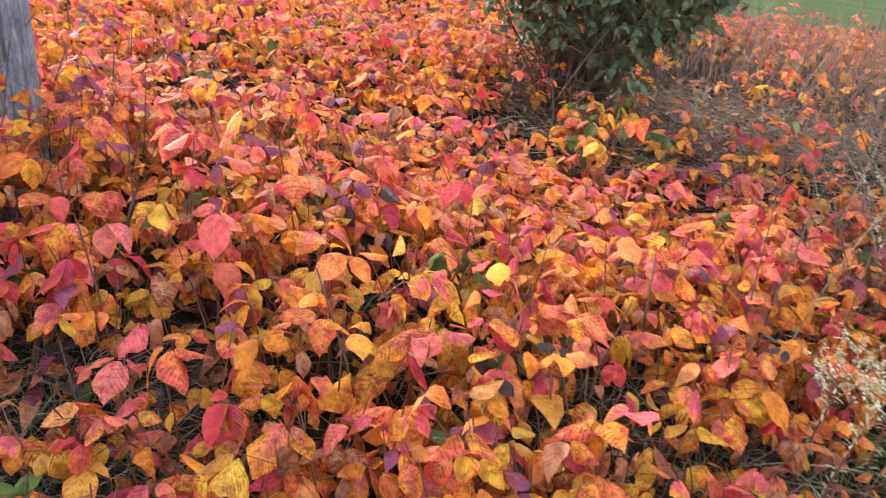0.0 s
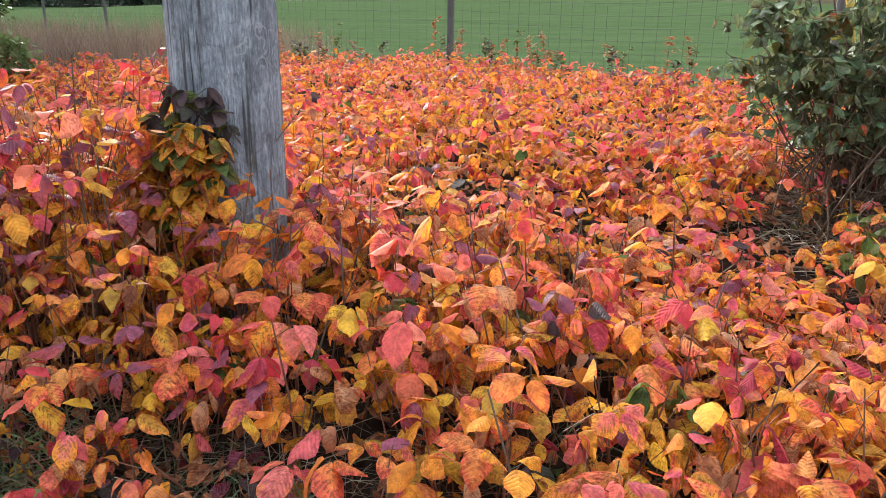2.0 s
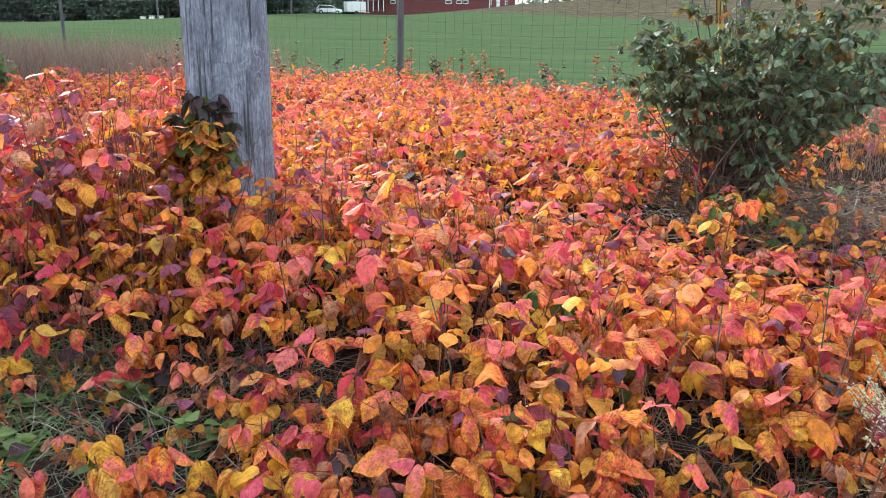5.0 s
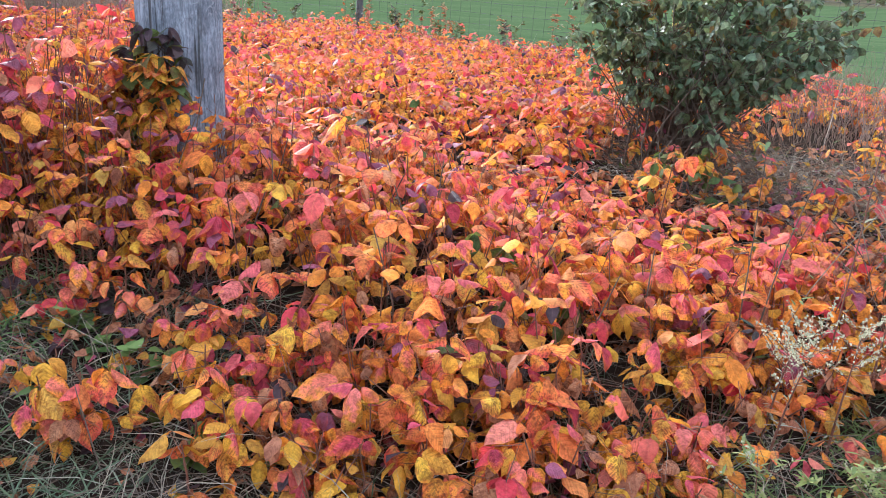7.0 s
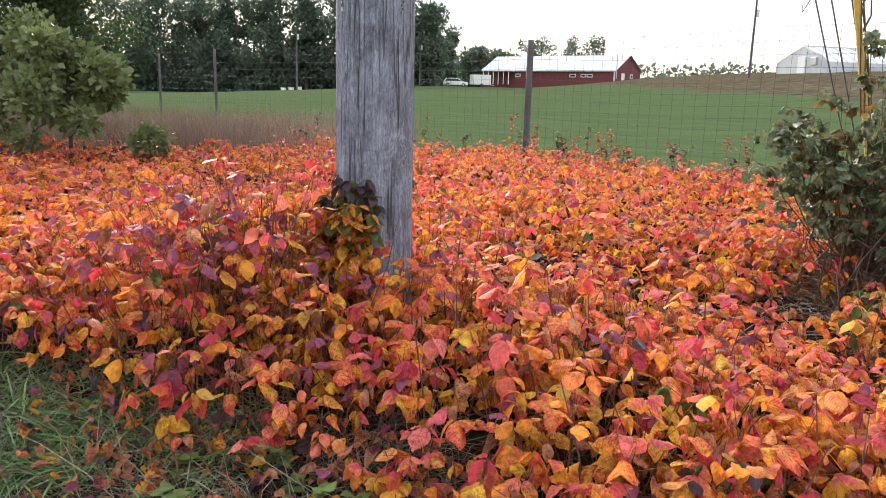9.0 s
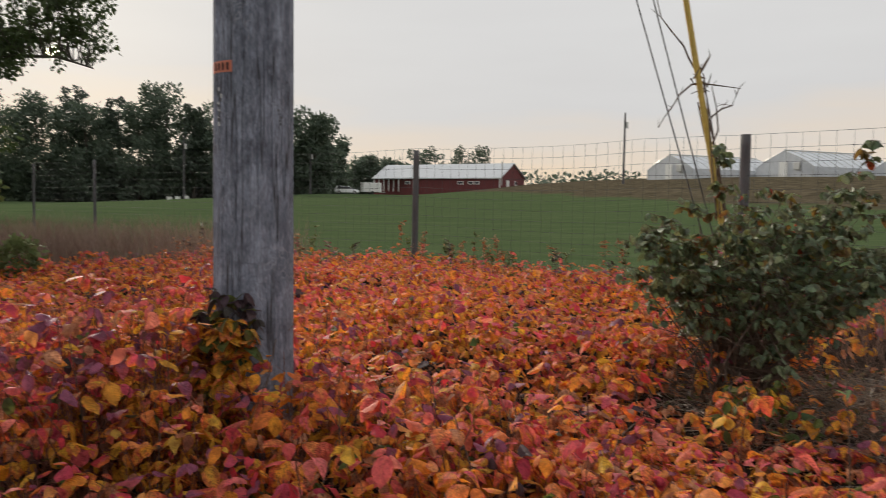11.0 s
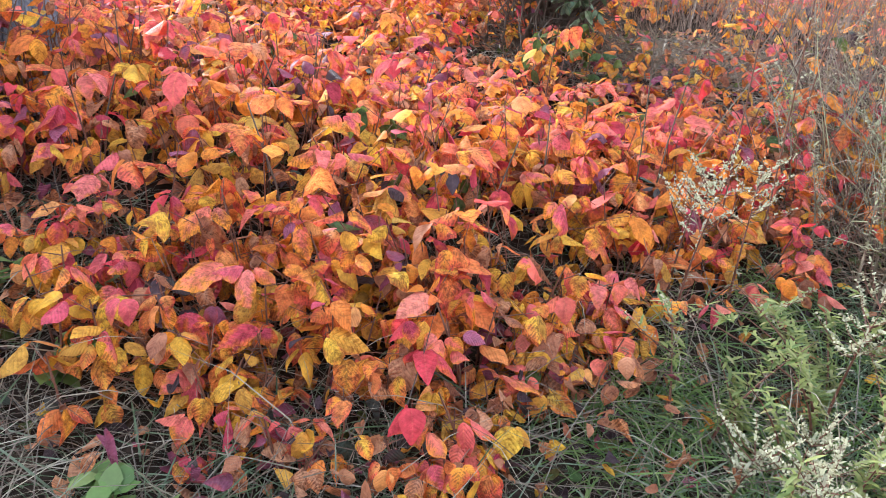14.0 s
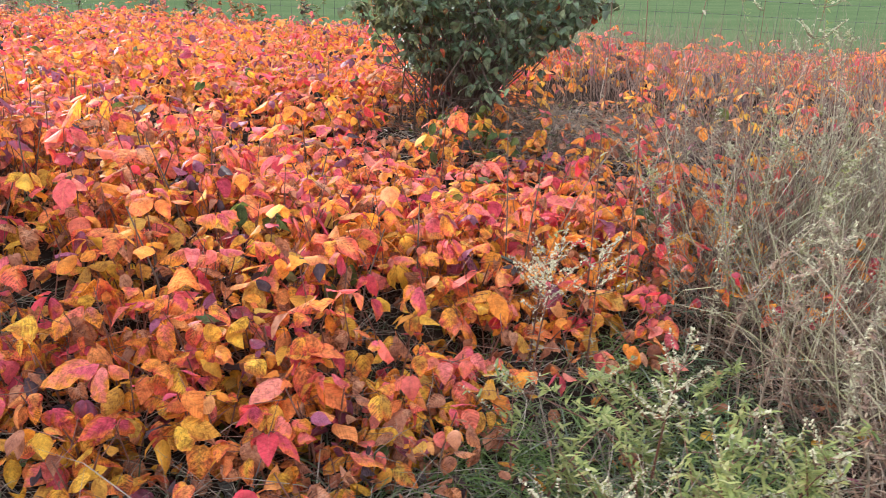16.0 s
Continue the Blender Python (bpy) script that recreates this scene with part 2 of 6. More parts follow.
RUSSET = blade_mat("russet_grass", [(0.21, 0.125, 0.105), (0.28, 0.18, 0.14), (0.15, 0.08, 0.075), (0.33, 0.24, 0.18)], 0.3)
WEED = blade_mat("weed_leaf", [(0.13, 0.22, 0.05), (0.22, 0.32, 0.08), (0.09, 0.16, 0.04), (0.30, 0.36, 0.12)], 0.4)
DRY_WEED = blade_mat("dry_weed_leaf", [(0.46, 0.42, 0.27), (0.34, 0.33, 0.18), (0.56, 0.50, 0.36), (0.26, 0.18, 0.12)], 0.35)
FRESH = blade_mat("goldenrod_leaf", [(0.24, 0.29, 0.07), (0.38, 0.39, 0.12), (0.14, 0.20, 0.05), (0.48, 0.43, 0.18)], 0.45)
FLUFF = blade_mat("seed_fluff", [(0.54, 0.51, 0.35), (0.66, 0.62, 0.45), (0.40, 0.37, 0.23)], 0.4, 0.8)
STEM = rough_mat("red_stem", (0.09, 0.03, 0.02), (0.20, 0.08, 0.05), 40, 0.6, 0.2, 0.002)
DRY_STEM = rough_mat("dry_stem", (0.14, 0.10, 0.075), (0.30, 0.24, 0.17), 40, 0.8, 0.2, 0.002)
CANE = rough_mat("woody_cane", (0.05, 0.032, 0.022), (0.14, 0.09, 0.065), 30, 0.8, 0.3, 0.003)
BARK = rough_mat("bark", (0.03, 0.025, 0.02), (0.09, 0.075, 0.06), 6, 0.9, 0.6, 0.02, 0, (1, 1, 0.25))
POST = rough_mat("post_wood", (0.045, 0.042, 0.045), (0.13, 0.122, 0.128), 12, 0.85, 0.5, 0.006, 0, (1, 1, 0.12))
WIRE = rough_mat("galvanised_wire", (0.035, 0.035, 0.037), (0.08, 0.08, 0.085), 30, 0.85, 0.1, 0.001, 0.0)
CABLE = rough_mat("steel_cable", (0.05, 0.05, 0.05), (0.13, 0.12, 0.12), 60, 0.55, 0.2, 0.002, 0.6)
GUARD = rough_mat("yellow_plastic", (0.40, 0.27, 0.05), (0.60, 0.42, 0.09), 9, 0.5, 0.15, 0.002)
TAG = rough_mat("orange_tag", (0.48, 0.12, 0.07), (0.60, 0.20, 0.12), 30, 0.5, 0.15, 0.001)
METAL = rough_mat("dull_aluminium", (0.40, 0.40, 0.40), (0.62, 0.62, 0.60), 60, 0.45, 0.2, 0.001, 0.8)
INK = rough_mat("dark_marks", (0.05, 0.015, 0.012), (0.09, 0.03, 0.02), 50, 0.7, 0.1, 0.001)
RED_BOARD = rough_mat("red_boards", (0.105, 0.022, 0.024), (0.17, 0.04, 0.04), 3, 0.75, 0.3, 0.02, 0, (1, 1, 0.2))
WHITE_PAINT = rough_mat("white_paint", (0.66, 0.66, 0.64), (0.80, 0.80, 0.78), 4, 0.6, 0.1, 0.01)
ROOF = rough_mat("metal_roof", (0.50, 0.51, 0.53), (0.64, 0.65, 0.66), 2.5, 0.4, 0.1, 0.01, 0.2)
FILM = rough_mat("greenhouse_film", (0.44, 0.46, 0.49), (0.60, 0.62, 0.65), 1.5, 0.35, 0.15, 0.02)
DARK_GLASS = rough_mat("dark_glass", (0.02, 0.022, 0.025), (0.04, 0.045, 0.05), 3, 0.12, 0.02, 0.01)
CAR_PAINT = rough_mat("silver_car_paint", (0.82, 0.83, 0.85), (0.88, 0.89, 0.90), 5, 0.25, 0.02, 0.01)
RUBBER = rough_mat("tyre_rubber", (0.02, 0.02, 0.02), (0.04, 0.04, 0.04), 20, 0.8, 0.2, 0.01)


def pole_mat():
    m, nt, n, l, p = node_mat("weathered_pole_wood")
    tc = n.new("ShaderNodeTexCoord")
    streak = noise_tex(n, l, 26, 5, tc.outputs["Object"], 0.65, (1, 1, 0.05))
    stain = noise_tex(n, l, 12, 6, tc.outputs["Object"], 0.7, (1, 1, 0.55))
    fine = noise_tex(n, l, 120, 5, tc.outputs["Object"], 0.75, (1, 1, 0.22))
    f = mathn(n, l, "ADD", mathn(n, l, "MULTIPLY", streak.outputs[0], 0.38), mathn(n, l, "MULTIPLY", fine.outputs[0], 0.62))
    r = ramp(n, [(0.34, (0.068, 0.072, 0.092)), (0.47, (0.145, 0.155, 0.195)), (0.63, (0.285, 0.30, 0.36))])
    l.new(f, r.inputs[0])
    sr = ramp(n, [(0.38, (0.66, 0.66, 0.70)), (0.49, (0.98, 0.98, 1.0)), (0.60, (1.32, 1.33, 1.36))])
    l.new(stain.outputs[0], sr.inputs[0])
    col = mixc(n, l, 1.0, r.outputs[0], sr.outputs[0], "MULTIPLY")
    # pale crazed patches and dark ring lines
    craze = n.new("ShaderNodeTexVoronoi")
    craze.feature = "DISTANCE_TO_EDGE"
    craze.inputs["Scale"].default_value = 30
    mp = n.new("ShaderNodeMapping")
    mp.inputs["Scale"].default_value = (1, 1, 0.33)
    bent_ = mixc(n, l, 0.09, tc.outputs["Object"], noise_tex(n, l, 9, 3, tc.outputs["Object"]).outputs["Color"])
    l.new(bent_, mp.inputs[0]), l.new(mp.outputs[0], craze.inputs["Vector"])
    crr = ramp(n, [(0.0, (0.52, 0.51, 0.53)), (0.07, (1, 1, 1))])
    l.new(craze.outputs["Distance"], crr.inputs[0])
    where = ramp(n, [(0.46, (0, 0, 0)), (0.58, (1, 1, 1))])
    l.new(noise_tex(n, l, 5, 3, tc.outputs["Object"], 0.6, (1, 1, 0.6)).outputs[0], where.inputs[0])
    col = mixc(n, l, mathn(n, l, "MULTIPLY", where.outputs[0], 0.6), col, mixc(n, l, 1.0, col, crr.outputs[0], "MULTIPLY"))
    # pale whorls of sanded grain
    swirl = mathn(n, l, "ABSOLUTE", mathn(n, l, "SUBTRACT", mathn(n, l, "FRACT", mathn(n, l, "MULTIPLY", noise_tex(n, l, 8, 2, bent_, 0.5, (1, 1, 0.45)).outputs[0], 17.0)), 0.5))
    swr = ramp(n, [(0.0, (1, 1, 1)), (0.16, (0, 0, 0))])
    l.new(swirl, swr.inputs[0])
    spot = ramp(n, [(0.54, (0, 0, 0)), (0.62, (1, 1, 1))])
    l.new(noise_tex(n, l, 6.5, 2, tc.outputs["Object"], 0.5, (1, 1, 0.75)).outputs[0], spot.inputs[0])
    col = mixc(n, l, mathn(n, l, "MULTIPLY", mathn(n, l, "MULTIPLY", swr.outputs[0], spot.outputs[0]), 0.5), col, (0.40, 0.40, 0.45))
    warm = noise_tex(n, l, 9, 3, tc.outputs["Object"], 0.6, (1, 1, 0.2))
    wr = ramp(n, [(0.66, (0, 0, 0)), (0.76, (1, 1, 1))])
    l.new(warm.outputs[0], wr.inputs[0])
    col = mixc(n, l, mathn(n, l, "MULTIPLY", wr.outputs[0], 0.5), col, (0.20, 0.11, 0.075))
    crack = noise_tex(n, l, 17, 2, tc.outputs["Object"], 0.5, (1, 1, 0.03))
    cr = ramp(n, [(0.484, (0, 0, 0)), (0.497, (1, 1, 1)), (0.503, (1, 1, 1)), (0.516, (0, 0, 0))])
    l.new(crack.outputs[0], cr.inputs[0])
    gate = noise_tex(n, l, 3.3, 2, tc.outputs["Object"], 0.5, (1, 1, 0.6))
    gr = ramp(n, [(0.40, (0, 0, 0)), (0.48, (1, 1, 1))])
    l.new(gate.outputs[0], gr.inputs[0])
    crack_b = noise_tex(n, l, 24, 2, tc.outputs["Object"], 0.5, (1, 1, 0.018))
    cb = ramp(n, [(0.53, (0, 0, 0)), (0.537, (1, 1, 1)), (0.541, (1, 1, 1)), (0.548, (0, 0, 0))])
    l.new(crack_b.outputs[0], cb.inputs[0])
    gb = ramp(n, [(0.42, (1, 1, 1)), (0.52, (0, 0, 0))])
    l.new(gate.outputs[0], gb.inputs[0])
    ck = mathn(n, l, "MAXIMUM", mathn(n, l, "MULTIPLY", cr.outputs[0], gr.outputs[0]), mathn(n, l, "MULTIPLY", cb.outputs[0], gb.outputs[0]))
    col = mixc(n, l, mathn(n, l, "MULTIPLY", ck, 0.85), col, (0.022, 0.02, 0.022))
    l.new(col, p.inputs["Base Color"])
    p.inputs["Roughness"].default_value = 0.85
    b = n.new("ShaderNodeBump")
    b.inputs["Strength"].default_value, b.inputs["Distance"].default_value = 0.8, 0.006
    l.new(mathn(n, l, "SUBTRACT", f, ck), b.inputs["Height"])
    l.new(b.outputs[0], p.inputs["Normal"])
    return m


def ground_mat():
    """Soil and litter under the ivy, mown green field past the fence, dry grass on the bank."""
    m, nt, n, l, p = node_mat("ground_cover")
    geo = n.new("ShaderNodeNewGeometry")
    pos = geo.outputs["Position"]
    sep = n.new("ShaderNodeSeparateXYZ")
    l.new(pos, sep.inputs[0])
    fine = noise_tex(n, l, 14, 5, pos, 0.65)
    mid = noise_tex(n, l, 0.9, 4, pos, 0.6)
    wide = noise_tex(n, l, 0.06, 3, pos, 0.5, (0.5, 1.6, 1))
    soil = ramp(n, [(0.3, (0.012, 0.009, 0.008)), (0.55, (0.030, 0.021, 0.017)), (0.75, (0.075, 0.050, 0.038))])
    l.new(fine.outputs[0], soil.inputs[0])
    rows_ = noise_tex(n, l, 1.0, 4, pos, 0.7, (0.05, 0.9, 1))
    g = ramp(n, [(0.3, (0.034, 0.053, 0.022)), (0.5, (0.058, 0.083, 0.038)), (0.68, (0.094, 0.118, 0.060))])
    l.new(mathn(n, l, "ADD", mathn(n, l, "MULTIPLY", fine.outputs[0], 0.45), mathn(n, l, "ADD", mathn(n, l, "MULTIPLY", mid.outputs[0], 0.2), mathn(n, l, "MULTIPLY", rows_.outputs[0], 0.4))), g.inputs[0])
    dry = ramp(n, [(0.3, (0.045, 0.040, 0.026)), (0.55, (0.085, 0.070, 0.048)), (0.75, (0.13, 0.112, 0.078))])
    l.new(mid.outputs[0], dry.inputs[0])
    bank = mathn(n, l, "MULTIPLY_ADD", sep.outputs[1], 0.24, sep.outputs[0])
    bank = mathn(n, l, "ADD", bank, mathn(n, l, "MULTIPLY", wide.outputs[0], 10.0))
    bank = mathn(n, l, "ADD", bank, mathn(n, l, "MULTIPLY", mid.outputs[0], 4.0))
    bank = mathn(n, l, "MULTIPLY_ADD", bank, 0.6, -0.6 * 41.0)
    bank = mathn(n, l, "MINIMUM", mathn(n, l, "MAXIMUM", bank, 0.0), 1.0)
    slant = mathn(n, l, "MULTIPLY", mathn(n, l, "MAXIMUM", mathn(n, l, "SUBTRACT", sep.outputs[0], 0.35), 0.0), 0.877)
    far = mathn(n, l, "ADD", mathn(n, l, "ADD", sep.outputs[1], slant), mathn(n, l, "MULTIPLY", mid.outputs[0], 1.0))
    far = mathn(n, l, "MULTIPLY_ADD", far, 1.2, -1.2 * 13.0)
    far = mathn(n, l, "MINIMUM", mathn(n, l, "MAXIMUM", far, 0.0), 1.0)
    turf = ramp(n, [(0.3, (0.016, 0.020, 0.009)), (0.55, (0.038, 0.046, 0.020)), (0.75, (0.085, 0.082, 0.046))])
    l.new(fine.outputs[0], turf.inputs[0])
    side = mathn(n, l, "MULTIPLY_ADD", mid.outputs[0], 1.6, mathn(n, l, "SUBTRACT", 1.3, sep.outputs[1]))
    side = mathn(n, l, "MINIMUM", mathn(n, l, "MAXIMUM", side, 0.0), 1.0)
    near_col = mixc(n, l, side, soil.outputs[0], turf.outputs[0])
    col = mixc(n, l, far, near_col, mixc(n, l, bank, g.outputs[0], dry.outputs[0]))
    l.new(col, p.inputs["Base Color"])
    p.inputs["Roughness"].default_value = 0.95
    p.inputs["Specular IOR Level"].default_value = 0.0
    b = n.new("ShaderNodeBump")
    b.inputs["Strength"].default_value, b.inputs["Distance"].default_value = 0.7, 0.03
    l.new(fine.outputs[0], b.inputs["Height"])
    l.new(b.outputs[0], p.inputs["Normal"])
    return m


# ---------------------------------------------------------------- mesh helpers
rng = np.random.default_rng(7)


def smooth(v):
    v = np.clip(v, 0.0, 1.0)
    return v * v * (3 - 2 * v)


def wob(x, y, f, s=0.0):
    """A cheap smooth bumpy field, about -1 to 1."""
    return (np.sin(x * f + 1.3 * np.sin(y * f * 0.7 + s) + s) + np.sin(y * f * 1.13 - 1.1 * np.sin(x * f * 0.83 + 2 * s) + 2.1 * s)) / 2


def ground_z(x, y):
    x, y = np.asarray(x, float), np.asarray(y, float)
    near = 0.35 * smooth((y - 1.9) / 2.7) + 0.02 * wob(x, y, 2.3)
    side = 0.05 + 0.95 * smooth((x + 52) / 34)
    rise = 2.4 * smooth((y - 14) / 126) * side
    bank = 3.3 * smooth((x - 22 + 0.24 * y) / 40) * smooth((y - 8) / 15)
    return near + rise + bank


def fence_y(x):
    """The fence's line across the plan."""
    x = np.asarray(x, float)
    return np.where(x < 0.35, 12.6, 12.6 - 0.877 * (x - 0.35))


def gz(x, y):
    return float(ground_z(x, y))


def mesh_of(name, verts, faces, mats, face_mat=None, uvs=None, shade=True):
    """A mesh from numpy arrays: faces is a list of (k, n) index arrays with their own n."""
    me = bpy.data.meshes.new(name)
    verts = np.asarray(verts, np.float32)
    loops = np.concatenate([f.ravel() for f in faces]).astype(np.int32)
    sizes = np.concatenate([np.full(len(f), f.shape[1], np.int32) for f in faces])
    starts = np.concatenate([[0], np.cumsum(sizes)[:-1]]).astype(np.int32)
    me.vertices.add(len(verts))
    me.vertices.foreach_set("co", verts.ravel())
    me.loops.add(len(loops))
    me.loops.foreach_set("vertex_index", loops)
    me.polygons.add(len(sizes))
    me.polygons.foreach_set("loop_start", starts)
    for m in mats:
        me.materials.append(m)
    if face_mat is not None:
        me.polygons.foreach_set("material_index", np.asarray(face_mat, np.int32))
    if uvs is not None:
        lay = me.uv_layers.new(name="UVMap")
        lay.data.foreach_set("uv", np.asarray(uvs, np.float32)[loops].ravel())
    if shade:
        me.polygons.foreach_set("use_smooth", np.ones(len(sizes), bool))
    me.update(calc_edges=True)
    me.validate()
    return me


def child(name, me, parent=None, label="", kind=""):
    ob = new(name, me)
    if parent is not None:
        ob.parent = parent
    return tagged(ob, label, kind=kind)


def part(name, bm, material, parent=None, label="", smooth_on=False):
    """Links a bmesh as one mesh object under a thing or a part."""
    me = bpy.data.meshes.new(name)
    bm.to_mesh(me)
    bm.free()
    me.materials.append(material)
    if smooth_on:
        me.polygons.foreach_set("use_smooth", np.ones(len(me.polygons), bool))
    return child(name, me, parent, label)


def thing(name, x, y, z, label, category, group="", kind="", turn=0.0):
    ob = new(name)
    ob.empty_display_size = 0.1
    ob.matrix_basis = pose(x, y, z, 0, 0, turn)
    return tagged(ob, label, category, group, kind)


def box(bm, cx, cy, cz, sx, sy, sz, bevel=0.0, rot=None):
    m = Matrix.Translation((cx, cy, cz))
    if rot is not None:
        m = m @ rot
    r = bmesh.ops.create_cube(bm, size=1.0, matrix=m @ Matrix.Diagonal((sx, sy, sz, 1)))
    if bevel:
        es = list({e for v in r["verts"] for e in v.link_edges})
        bmesh.ops.bevel(bm, geom=es, offset=bevel, segments=2, affect="EDGES", profile=0.5)
    return bm


def tubes(paths, sides=5):
    """Tubes along paths: each a list of (x, y, z, radius). Gives verts and quad faces."""
    vs, fs, base = [], [], 0
    for path in paths:
        P = np.array(path, float)
        d = np.gradient(P[:, :3], axis=0)
        d /= np.linalg.norm(d, axis=1)[:, None] + 1e-9
        up = np.where(np.abs(d[:, 2:3]) > 0.9, np.array([[1.0, 0, 0]]), np.array([[0, 0, 1.0]]))
        a = np.cross(d, up)
        a /= np.linalg.norm(a, axis=1)[:, None] + 1e-9
        b = np.cross(d, a)
        ang = np.arange(sides) * 2 * math.pi / sides
        ring = P[:, None, :3] + P[:, None, 3:4] * (np.cos(ang)[None, :, None] * a[:, None] + np.sin(ang)[None, :, None] * b[:, None])
        k = len(P)
        vs.append(ring.reshape(-1, 3))
        i = np.arange(k - 1)[:, None] * sides
        j = np.arange(sides)[None]
        q = np.stack([i + j, i + (j + 1) % sides, i + sides + (j + 1) % sides, i + sides + j], -1).reshape(-1, 4)
        fs.append(q + base)
        base += k * sides
    return np.concatenate(vs), [np.concatenate(fs)]


def tube_mesh(name, paths, mat, sides=5):
    v, f = tubes(paths, sides)
    return mesh_of(name, v, f, [mat])


def unit(v):
    return v / (np.linalg.norm(v, axis=-1, keepdims=True) + 1e-9)


# stations along the blade, half widths there, and columns across it
LEAF_FINE = (np.array([0.03, 0.12, 0.26, 0.44, 0.63, 0.80, 0.92]), np.array([0.10, 0.225, 0.31, 0.325, 0.26, 0.15, 0.065]), (-1, -0.55, 0, 0.55, 1))
LEAF_MID = (np.array([0.04, 0.17, 0.38, 0.60, 0.80, 0.93]), np.array([0.12, 0.26, 0.325, 0.275, 0.155, 0.06]), (-1, 0, 1))
LEAF_PLAIN = (np.array([0.14, 0.42, 0.74]), np.array([0.225, 0.325, 0.20]), (-1, 0, 1))
LEAF_ROUGH = (np.array([0.22, 0.66]), np.array([0.30, 0.26]), (-1, 0, 1))


def leaves(P, D, N, L, fold, droop, shape=LEAF_PLAIN, width=1.0, jag=0.0):
    """Leaf blades: base P, direction D, upward normal N, length L; the blade arches over by droop and rounds down to its rim.
    Gives verts, faces and uvs; each blade has F faces."""
    n = len(P)
    D = unit(D)
    S = unit(np.cross(D, N))
    N = np.cross(S, D)
    st, hw, across = shape
    k, c = len(st), len(across)
    bend = np.where(np.abs(droop) < 0.05, 0.05, droop) * 1.9
    sway = rng.uniform(-0.12, 0.12, n)
    round_off = np.clip(0.9 - fold, 0.0, 1.6)
    twist = rng.normal(0, 0.35, n)
    cols, uv = [], []

    def at(v, w):
        a = bend * v
        lift = fold * np.abs(w) - 1.5 * round_off * w * w + twist * v * w
        x = np.sin(a) / bend - lift * np.sin(a)
        z = -(1 - np.cos(a)) / bend + lift * np.cos(a)
        return P + L[:, None] * (D * np.asarray(x)[:, None] + S * (w + sway * v * v)[:, None] + N * np.asarray(z)[:, None])

    zero = np.zeros(n)
    cols.append(at(0.0, zero)), uv.append((0.5, 0.0))
    for v, w in zip(st, hw):
        for s in across:
            jig = 1 + jag * rng.uniform(-1, 1, n) if abs(s) == 1 else 1.0
            q = at(v, s * w * width * jig * np.ones(n))
            if abs(s) == 1 and jag:
                q = q + N * (L * jag * 0.3 * rng.uniform(-1, 1, n))[:, None]
            cols.append(q), uv.append((0.5 + s * w, v))
    cols.append(at(1.0, zero)), uv.append((0.5, 1.0))
    V = np.stack(cols, 1)
    m = V.shape[1]
    tri = [(0, 2 + i, 1 + i) for i in range(c - 1)]
    quad = []
    for r in range(k - 1):
        a = 1 + c * r
        quad += [(a + i, a + i + 1, a + i + 1 + c, a + i + c) for i in range(c - 1)]
    a = 1 + c * (k - 1)
    tri += [(a + i, a + i + 1, m - 1) for i in range(c - 1)]
    off = np.arange(n)[:, None, None] * m
    F = [(np.array(tri)[None] + off).reshape(-1, 3)]
    if quad:
        F.append((np.array(quad)[None] + off).reshape(-1, 4))
    return V.reshape(-1, 3), F, np.tile(np.array(uv), (n, 1)), (len(tri), len(quad))


def leaf_mesh(name, P, D, N, L, fold, droop, mat_id, mats, shape=LEAF_PLAIN, width=1.0, jag=0.0):
    V, F, U, (a, b) = leaves(P, D, N, L, fold, droop, shape, width, jag)
    fm = np.concatenate([np.repeat(mat_id, a), np.repeat(mat_id, b)])
    return mesh_of(name, V, F, mats, fm, U)


def cards(name, P, D, N, L, mat):
    """Small leaf sprays of one lozenge each."""
    n = len(P)
    D = unit(D)
    S = unit(np.cross(D, N))
    N = np.cross(S, D)
    c = P + D * (L * 0.45)[:, None] + N * (L * 0.08)[:, None]
    V = np.stack([P, c + S * (L * 0.34)[:, None], P + D * L[:, None], c - S * (L * 0.34)[:, None]], 1).reshape(-1, 3)
    return mesh_of(name, V, [np.arange(4 * n).reshape(-1, 4)], [mat], shade=False)


def blades(P, D, L, W, bend, mat, name):
    """Grass blades: four-station strips that bend over."""
    n = len(P)
    D = unit(D)
    side = unit(np.cross(D, rng.normal(size=(n, 3))))
    flat = D * np.array([1, 1, 0])
    flat = unit(flat + 1e-4)
    curl = side * rng.normal(0, 0.22, n)[:, None]
    def at(v):
        return P + L[:, None] * (D * v + (flat * 0.6 - np.array([0, 0, 1.0])) * (bend * v * v)[:, None] + curl * (v * v))
    cols = []
    for v, w in ((0, 0.5), (0.35, 0.5), (0.7, 0.36)):
        cols += [at(v) - side * W[:, None] * w, at(v) + side * W[:, None] * w]
    V = np.stack(cols + [at(1.0)], 1)
    off = np.arange(n)[:, None] * 7
    F = [np.concatenate([np.array([[0, 1, 3, 2]]) + off, np.array([[2, 3, 5, 4]]) + off]), np.array([[4, 5, 6]]) + off]
    return mesh_of(name, V.reshape(-1, 3), F, [mat])


# ---------------------------------------------------------------- ground
def graded(lo, hi, fine_lo, fine_hi, step, grow=1.18):
    v = list(np.arange(fine_lo, fine_hi, step))
    d, a, b = step, v[0], v[-1]
    left, right = [], []
    while a > lo:
        d *= grow
        a -= d
        left.append(a)
    d = step
    while b < hi:
        d *= grow
        b += d
        right.append(b)
    return np.array(left[::-1] + v + right)


